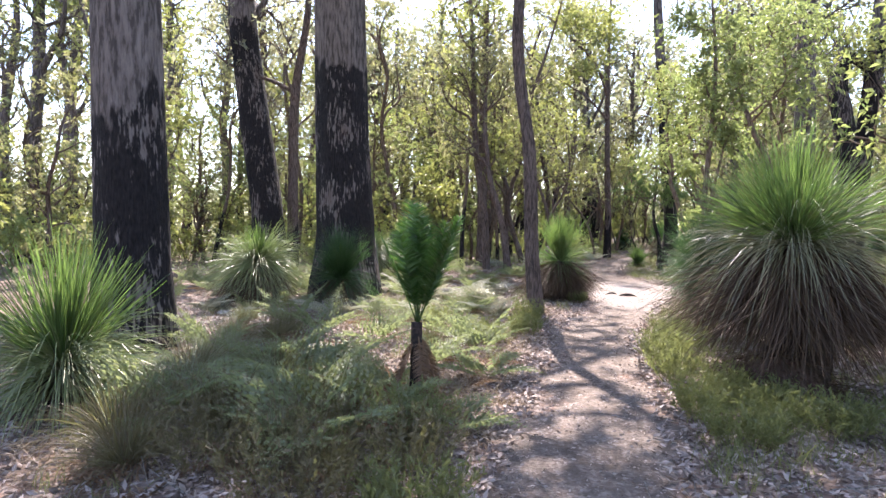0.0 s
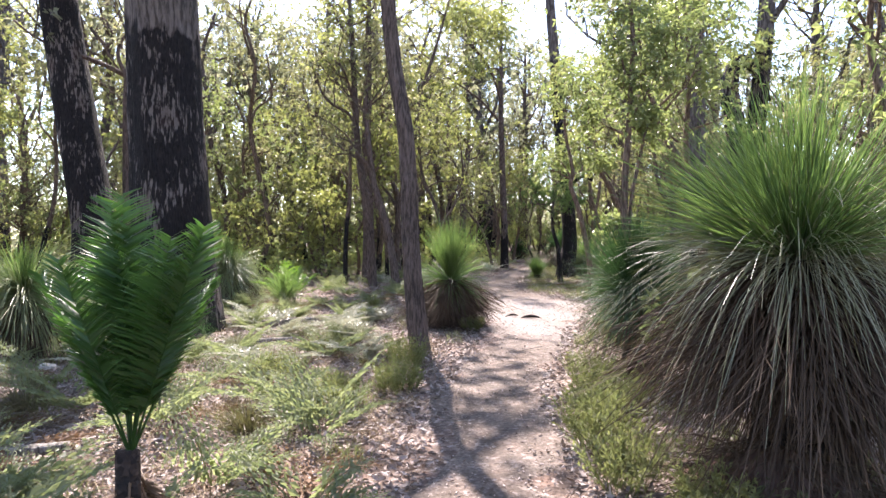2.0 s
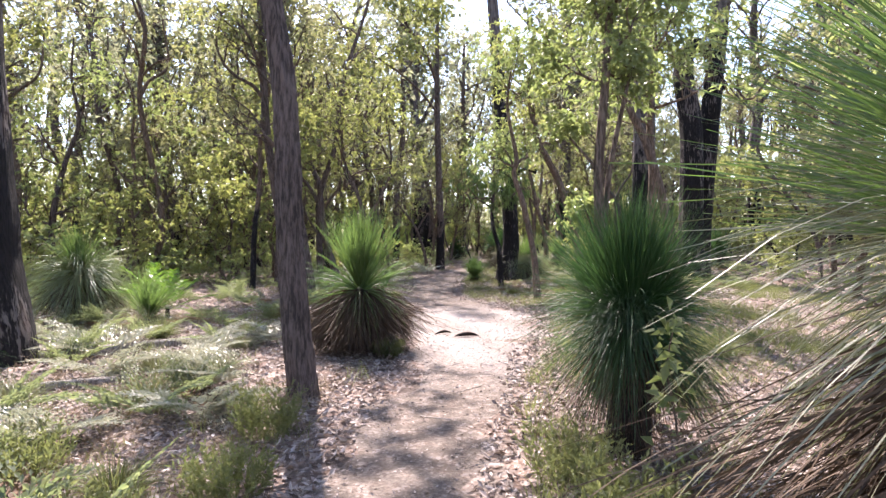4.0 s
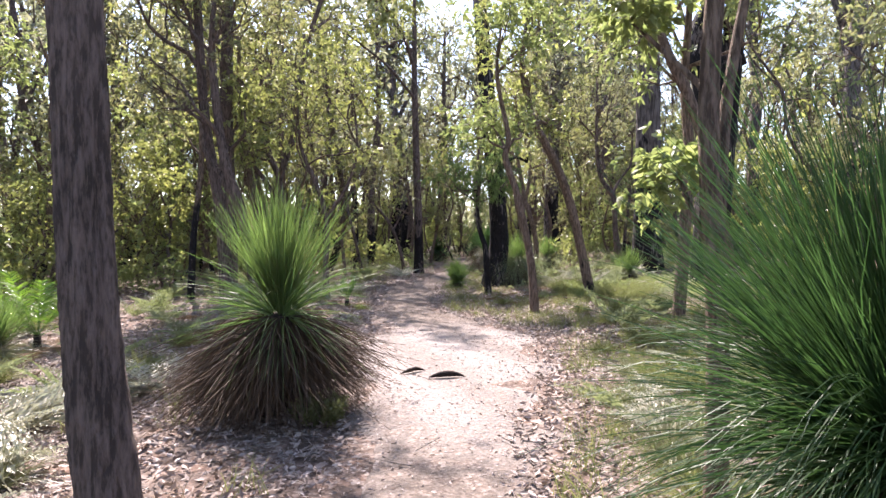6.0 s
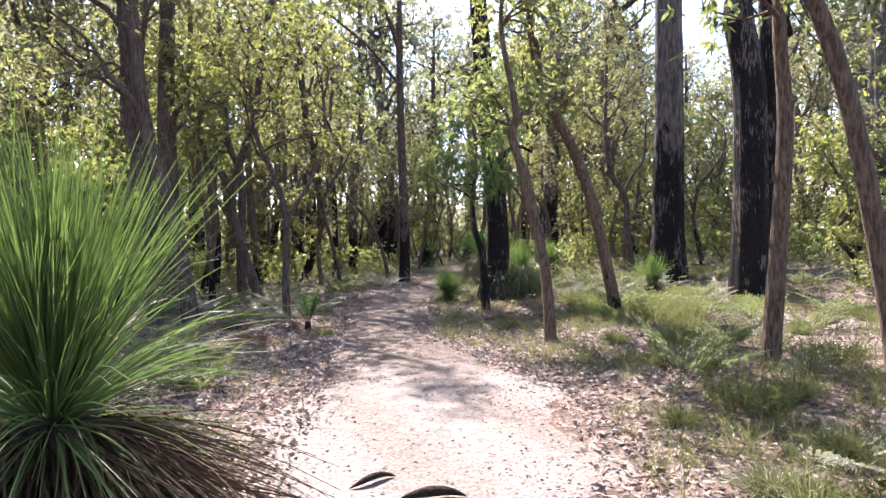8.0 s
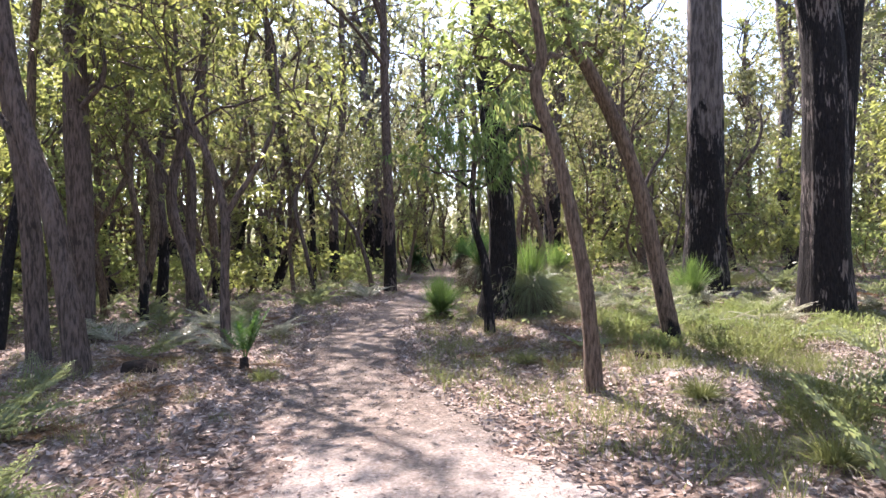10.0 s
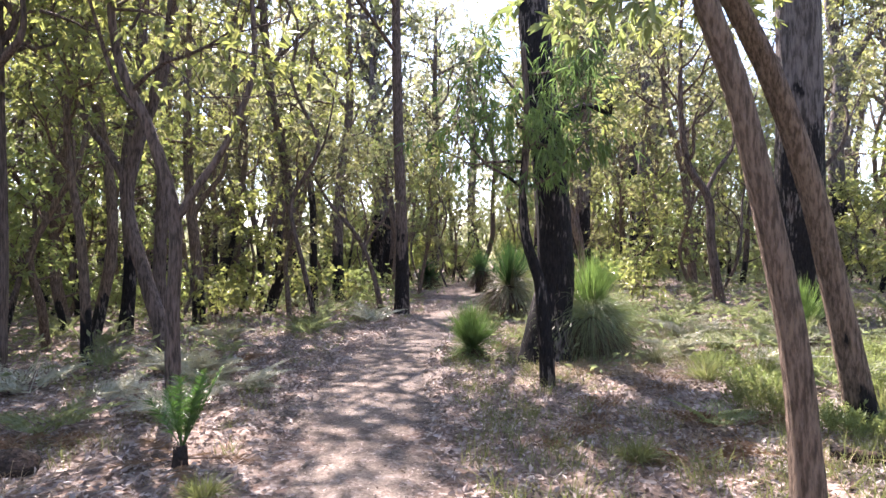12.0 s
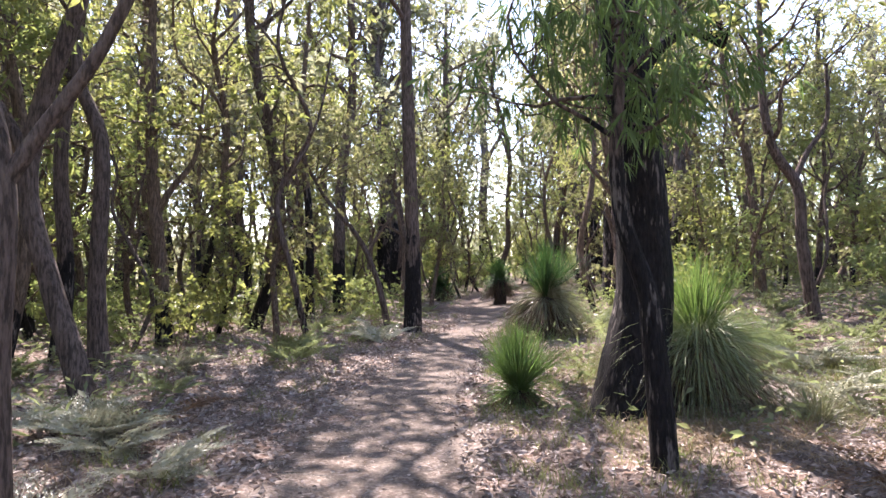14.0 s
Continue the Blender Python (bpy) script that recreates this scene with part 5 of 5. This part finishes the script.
for k, (x, y, ln, m) in enumerate(((-3.5, 4.1, 0.85, SPIKE_OLD), (-2.7, 3.6, 0.8, SEDGE), (-3.1, 4.9, 0.8, SEDGE), (-2.0, 3.2, 0.65, SEDGE), (-1.3, 3.7, 0.5, SEDGE), (-3.9, 5.3, 0.85, SPIKE_OLD),
                                   (-2.6, 10.1, 0.5, GRASS), (-1.9, 8.4, 0.45, GRASS), (-4.2, 13.6, 0.55, GRASS), (-3.3, 11.6, 0.5, SPIKE_OLD), (-3.0, 14.2, 0.5, GRASS), (-2.7, 12.9, 0.4, SPIKE_OLD),
                                   (2.3, 13.4, 0.45, GRASS), (3.0, 14.1, 0.4, GRASS), (2.3, 14.9, 0.35, GRASS), (1.9, 12.6, 0.5, GRASS), (2.9, 18.2, 0.35, GRASS), (4.6, 17.4, 0.45, GRASS),
                                   (1.75, 20.2, 0.3, GRASS), (-1.25, 19.8, 0.25, GRASS), (3.2, 12.4, 0.5, GRASS), (5.4, 18.1, 0.4, GRASS), (-2.2, 7.0, 0.5, SEDGE), (-5.6, 8.0, 0.6, SPIKE_OLD), (-2.35, 11.1, 0.5, SPIKE_OLD), (-4.9, 13.0, 0.5, GRASS), (-3.9, 10.3, 0.5, SPIKE_OLD), (-7.2, 12.6, 0.6, GRASS), (-8.0, 10.9, 0.6, GRASS), (-3.2, 15.8, 0.5, GRASS), (-6.0, 16.9, 0.6, GRASS),
                                   (1.7, 11.4, 0.6, SPIKE_OLD), (2.25, 11.9, 0.6, GRASS), (1.95, 12.45, 0.5, SPIKE_OLD), (2.65, 12.9, 0.5, GRASS), (2.2, 13.6, 0.4, SPIKE_OLD), (3.1, 13.2, 0.5, GRASS),
                                   (1.65, 10.8, 0.6, GRASS), (2.5, 11.2, 0.6, SPIKE_OLD), (3.3, 12.0, 0.6, GRASS), (2.2, 10.4, 0.6, GRASS), (3.4, 15.2, 0.45, GRASS), (4.0, 15.9, 0.45, SPIKE_OLD), (2.9, 16.6, 0.4, GRASS),
                                   (-3.8, 4.6, 0.8, SEDGE), (-2.9, 2.9, 0.75, SEDGE), (-3.4, 3.3, 0.8, SEDGE), (-2.3, 3.9, 0.6, SEDGE), (-1.6, 3.1, 0.5, SEDGE), (-5.0, 6.9, 0.7, SEDGE), (-4.5, 7.4, 0.6, SEDGE), (-4.2, 6.6, 0.7, SEDGE),
                                   (3.9, 22.2, 0.5, GRASS), (4.5, 22.9, 0.55, GRASS), (3.4, 22.4, 0.5, GRASS), (5.2, 22.1, 0.5, GRASS), (4.2, 20.9, 0.45, GRASS), (5.9, 21.8, 0.5, GRASS), (6.4, 22.3, 0.5, SPIKE_OLD), (3.3, 23.6, 0.5, SPIKE_OLD))):
    tussock(x, y, "arching tussock of sedge blades", 700 + k, 420, ln, m)

SHRUB = "low bright green shrub of fine upright stems"
for k, (x, y, tall, wide) in enumerate(((0.62, 6.15, 0.42, 0.22), (0.56, 6.85, 0.45, 0.22), (0.78, 8.5, 0.4, 0.28), (0.95, 7.9, 0.4, 0.25), (0.72, 5.1, 0.36, 0.3), (1.15, 4.9, 0.34, 0.3),
                                        (0.9, 4.4, 0.3, 0.3), (1.3, 5.3, 0.32, 0.26), (1.6, 4.8, 0.3, 0.28), (1.0, 5.7, 0.34, 0.22), (0.7, 7.4, 0.4, 0.2), (2.1, 4.7, 0.32, 0.3), (-1.7, 7.7, 0.34, 0.4), (-1.2, 8.3, 0.32, 0.3), (-1.3, 9.3, 0.45, 0.25), (-2.6, 8.6, 0.35, 0.35), (-1.2, 3.3, 0.42, 0.4),
                                        (-1.9, 3.5, 0.42, 0.42), (-2.4, 3.0, 0.4, 0.4), (-0.7, 12.3, 0.25, 0.2), (-1.6, 2.7, 0.45, 0.45), (-3.0, 3.6, 0.45, 0.45), (-1.4, 4.0, 0.4, 0.4), (-2.2, 4.2, 0.45, 0.45), (-0.95, 2.75, 0.35, 0.35), (2.9, 15.0, 0.3, 0.4), (3.3, 17.2, 0.35, 0.4), (3.9, 19.4, 0.4, 0.5),
                                        (4.6, 19.9, 0.45, 0.5), (3.3, 21.2, 0.35, 0.4), (3.0, 13.4, 0.25, 0.4), (2.4, 13.0, 0.25, 0.35), (4.6, 16.4, 0.35, 0.5), (-2.4, 29.2, 0.35, 0.4))):
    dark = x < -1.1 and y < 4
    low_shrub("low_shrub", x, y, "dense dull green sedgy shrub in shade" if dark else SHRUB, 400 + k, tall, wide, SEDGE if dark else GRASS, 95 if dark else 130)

for k, (x, y, wide) in enumerate(((4.3, 22.4, 0.5), (5.0, 23.0, 0.6), (4.7, 21.5, 0.5), (5.7, 22.7, 0.6), (3.9, 23.1, 0.4), (5.4, 21.3, 0.5), (6.3, 23.5, 0.6), (3.6, 21.7, 0.4), (4.4, 20.2, 0.5), (5.9, 20.5, 0.6), (3.5, 20.4, 0.4), (6.8, 21.6, 0.6))):
    low_shrub("ground_cover_shrub", x, y, "low sunlit yellow-green ground-cover shrub", 450 + k, 0.2 + 0.02 * (k % 4), wide, LEAF_LIME, 150, "ground cover")

rng_l = np.random.default_rng(55)


def sprinkle(n, near, far, spread):
    y = near + (far - near) * rng_l.random(n) ** 1.25
    x = path_x(y) + rng_l.normal(0, spread, n)
    return x, y


# dry leaves
n = 235000
x, y = sprinkle(n, 1.5, 38, 3.6)
x[:22000], y[:22000] = rng_l.uniform(2.2, 9, 22000), rng_l.uniform(18, 28, 22000)
x[22000:34000], y[22000:34000] = rng_l.uniform(-8, -2.5, 12000), rng_l.uniform(6, 14, 12000)
share = np.abs(x - path_x(y)) / path_w(y) + 0.25 * np.sin(x * 3.1 + 1.3 * y) * np.sin(2.3 * y)
keep = rng_l.random(n) < 0.26 + 0.74 * smooth(0.2, 1.0, share)
x, y = x[keep], y[keep]
base = np.stack([x, y, height(x, y) + rng_l.uniform(0.006, 0.03, len(x))], 1)
trod = np.abs(x - path_x(y)) < path_w(y) * 0.8
base[trod, 2] -= 0.006
way = np.stack([rng_l.normal(0, 1, len(x)), rng_l.normal(0, 1, len(x)), rng_l.normal(0, 0.35, len(x)) * np.where(trod, 0.15, 1.0)], 1)
v, q = leaf_quads(base, way, rng_l.uniform(0.03, 0.085, len(x)) * np.where(trod, 0.5, 1.0), 0.2, rng_l, 0.0)
tagged(build("leaf_litter", v, q, LITTER), "dry fallen gum leaves, tan and grey", "leaf litter", kind="stuff")

# twigs
n = 3000
x, y = sprinkle(n, 1.5, 34, 3.4)
keep = (np.abs(x - path_x(y)) > path_w(y) * 0.85) | (rng_l.random(n) < 0.05)
x, y, n = x[keep], y[keep], int(keep.sum())
base = np.stack([x, y, height(x, y) + 0.015], 1)
way = np.stack([rng_l.normal(0, 1, n), rng_l.normal(0, 1, n), rng_l.normal(0, 0.06, n)], 1)
v, q = ribbons(base, way, rng_l.uniform(0.1, 0.55, n), 0.008, 0.0, rng_l, 2, 0.6)
v2, q2 = ribbons(base + np.array([0, 0, 0.002]), way, rng_l.uniform(0.1, 0.4, n), 0.008, -0.05, rng_l, 2, 0.6)
tagged(build("fallen_twigs", *join([(v, q), (v2, q2)]), WOOD_DEAD, char=np.full(len(v) + len(v2), -9.0)), "thin grey fallen twigs", "twigs", kind="stuff")

# sparse grass and sedge
tuft_n = 4600
x, y = sprinkle(tuft_n, 1.8, 40, 4.2)
off = np.abs(x - path_x(y)) - path_w(y)
keep = off > 0.12
x, y = x[keep], y[keep]
keep = (x > path_x(y)) | (rng_l.random(len(x)) < np.where(y < 13, 0.22, 0.25))
x, y = x[keep], y[keep]
keep = ~((x > 2.4) & (x < 9) & (y > 17) & (y < 28)) | (rng_l.random(len(x)) < 0.12)
x, y = x[keep], y[keep]
per = 22
patch_x, patch_y = rng_l.uniform(2.4, 8.5, 42), rng_l.uniform(12.0, 28, 42)
pick = rng_l.integers(0, 42, 1500)
x = np.concatenate([x, patch_x[pick] + rng_l.normal(0, 0.45, 1500)])
y = np.concatenate([y, patch_y[pick] + rng_l.normal(0, 0.45, 1500)])
bx = np.repeat(x, per) + rng_l.normal(0, 0.07, len(x) * per)
by = np.repeat(y, per) + rng_l.normal(0, 0.07, len(x) * per)
base = np.stack([bx, by, height(bx, by)], 1)
way = np.stack([rng_l.normal(0, 0.4, len(bx)), rng_l.normal(0, 0.4, len(bx)), np.ones(len(bx))], 1)
size = np.repeat(rng_l.uniform(0.1, 0.34, len(x)), per) * rng_l.uniform(0.6, 1.1, len(bx))
v, q = ribbons(base, way, size, 0.006, 0.25, rng_l, 2)
tagged(build("grass", v, q, GRASS), "sparse tufts of thin green and straw grass", "grass", kind="stuff")

# dry straw among the ferns
sx = np.concatenate([rng_l.uniform(-4.2, -0.95, 420), rng_l.normal(-1.6, 0.4, 90), rng_l.uniform(1.6, 8.0, 330), rng_l.uniform(-5, -1.6, 90), rng_l.uniform(-12, -2.5, 420), rng_l.normal(2.5, 0.45, 90)])
sy = np.concatenate([rng_l.uniform(2.6, 11.0, 420), rng_l.normal(4.6, 0.4, 90), rng_l.uniform(19.5, 26.5, 330), rng_l.uniform(18, 26, 90), rng_l.uniform(7.5, 18, 420), rng_l.normal(23.6, 0.4, 90)])
per = 16
bx = np.repeat(sx, per) + rng_l.normal(0, 0.07, len(sx) * per)
by = np.repeat(sy, per) + rng_l.normal(0, 0.07, len(sx) * per)
base = np.stack([bx, by, height(bx, by)], 1)
way = np.stack([rng_l.normal(0, 0.8, len(bx)), rng_l.normal(0, 0.8, len(bx)), np.ones(len(bx))], 1)
v, q = ribbons(base, way, np.repeat(rng_l.uniform(0.15, 0.42, len(sx)), per) * rng_l.uniform(0.5, 1.1, len(bx)), 0.006, 0.5, rng_l, 3, 0.3, 0.2)
v[:, 2] = np.maximum(v[:, 2], height(v[:, 0], v[:, 1]) + 0.01)
tagged(build("dry_grass", v, q, STRAW), "dry straw-coloured grass among ferns", "grass", kind="stuff")

# low undergrowth of bracken and seedlings between the trees
rng_u = np.random.default_rng(88)
cn = 4200
cy_ = 12 + 62 * rng_u.random(cn) ** 0.9
cx_ = path_x(cy_) + rng_u.uniform(-1, 1, cn) * (5 + 0.75 * cy_)
off = np.abs(cx_ - path_x(cy_)) - path_w(cy_)
glade = (cy_ < 18) & (cx_ > -4.5) & (cx_ < 0) | (cy_ < 19) & (np.abs(cx_ - 1.5) < 2.5) | (cy_ < 27) & (cx_ > -2.6) & (cx_ < 0)
ok = (off > 0.7 + 0.5 * rng_u.random(cn)) & ~glade & ((cy_ > 23) | (np.abs(cx_) > 8))
cx_, cy_ = cx_[ok], cy_[ok]
per = 30
bx = np.repeat(cx_, per) + rng_u.normal(0, 0.28, len(cx_) * per)
by = np.repeat(cy_, per) + rng_u.normal(0, 0.28, len(cx_) * per)
tall = np.repeat(rng_u.uniform(0.12, 0.6, len(cx_)), per)
base = np.stack([bx, by, height(bx, by) + tall * rng_u.random(len(bx))], 1)
v, q = leaf_quads(base, rng_u.normal(0, 1, (len(bx), 3)) * np.array([1, 1, 0.5]) + np.array([0, 0, 0.35]), rng_u.uniform(0.08, 0.17, len(bx)), 0.15, rng_u, 0.15)
tagged(build("undergrowth", v, q, FERN), "low green undergrowth of seedlings and bracken", "undergrowth", kind="stuff")


# ---- small things ----
seed = thing("gum_seedling", 1.3, 8.25, "small bright lime-green gum seedling by the track", "seedling")
rng_k = np.random.default_rng(91)
wd, tips = Wood(), []
stem = spline([(0, 0, -0.02), (0.02, 0, 0.4), (-0.03, 0.02, 0.75), (0.0, 0.0, 1.02)], 4)
wd.tube(stem, np.linspace(0.009, 0.004, len(stem)), 6)
wd.mesh("stem", BARK_TAN, seed)
c = stem[rng_k.integers(4, len(stem), 70)] + rng_k.normal(0, 0.05, (70, 3))
v, q = leaf_quads(c, rng_k.normal(0, 1, (70, 3)) * np.array([1, 1, 0.5]), rng_k.uniform(0.07, 0.12, 70), 0.24, rng_k)
build("foliage", v, q, LEAF_LIME, seed)


def stone(x, y, size, k, mat=STONE, label="small pale weathered stone half sunk in litter"):
    """A rounded, uneven stone half sunk in the litter."""
    bm = bmesh.new()
    bmesh.ops.create_icosphere(bm, subdivisions=3, radius=size)
    for vert in bm.verts:
        p = vert.co
        f_ = 1 + 0.28 * noise.noise(p * (1.6 / size) + Vector((k, 0, 0))) + 0.08 * noise.noise(p * (5 / size))
        vert.co = Vector((p.x * 1.3 * f_, p.y * f_, p.z * 0.6 * f_))
    me = bpy.data.meshes.new("stone")
    bm.to_mesh(me)
    bm.free()
    me.materials.append(mat)
    me.polygons.foreach_set("use_smooth", np.ones(len(me.polygons), bool))
    ob = new("stone", me)
    ob.matrix_world = pose(x, y, hgt(x, y) + size * 0.2, 0, 0, 50 * k)
    tagged(ob, label, "stone", "stones")


for k, (x, y, size) in enumerate(((-6.0, 8.7, 0.12), (-5.6, 8.9, 0.09), (-6.4, 8.5, 0.1), (-5.2, 9.4, 0.08), (-4.6, 10.4, 0.1))):
    stone(x, y, size, k)
stone(-2.8, 20.3, 0.17, 7, CHARCOAL, "dark brown weathered rock in leaf litter")
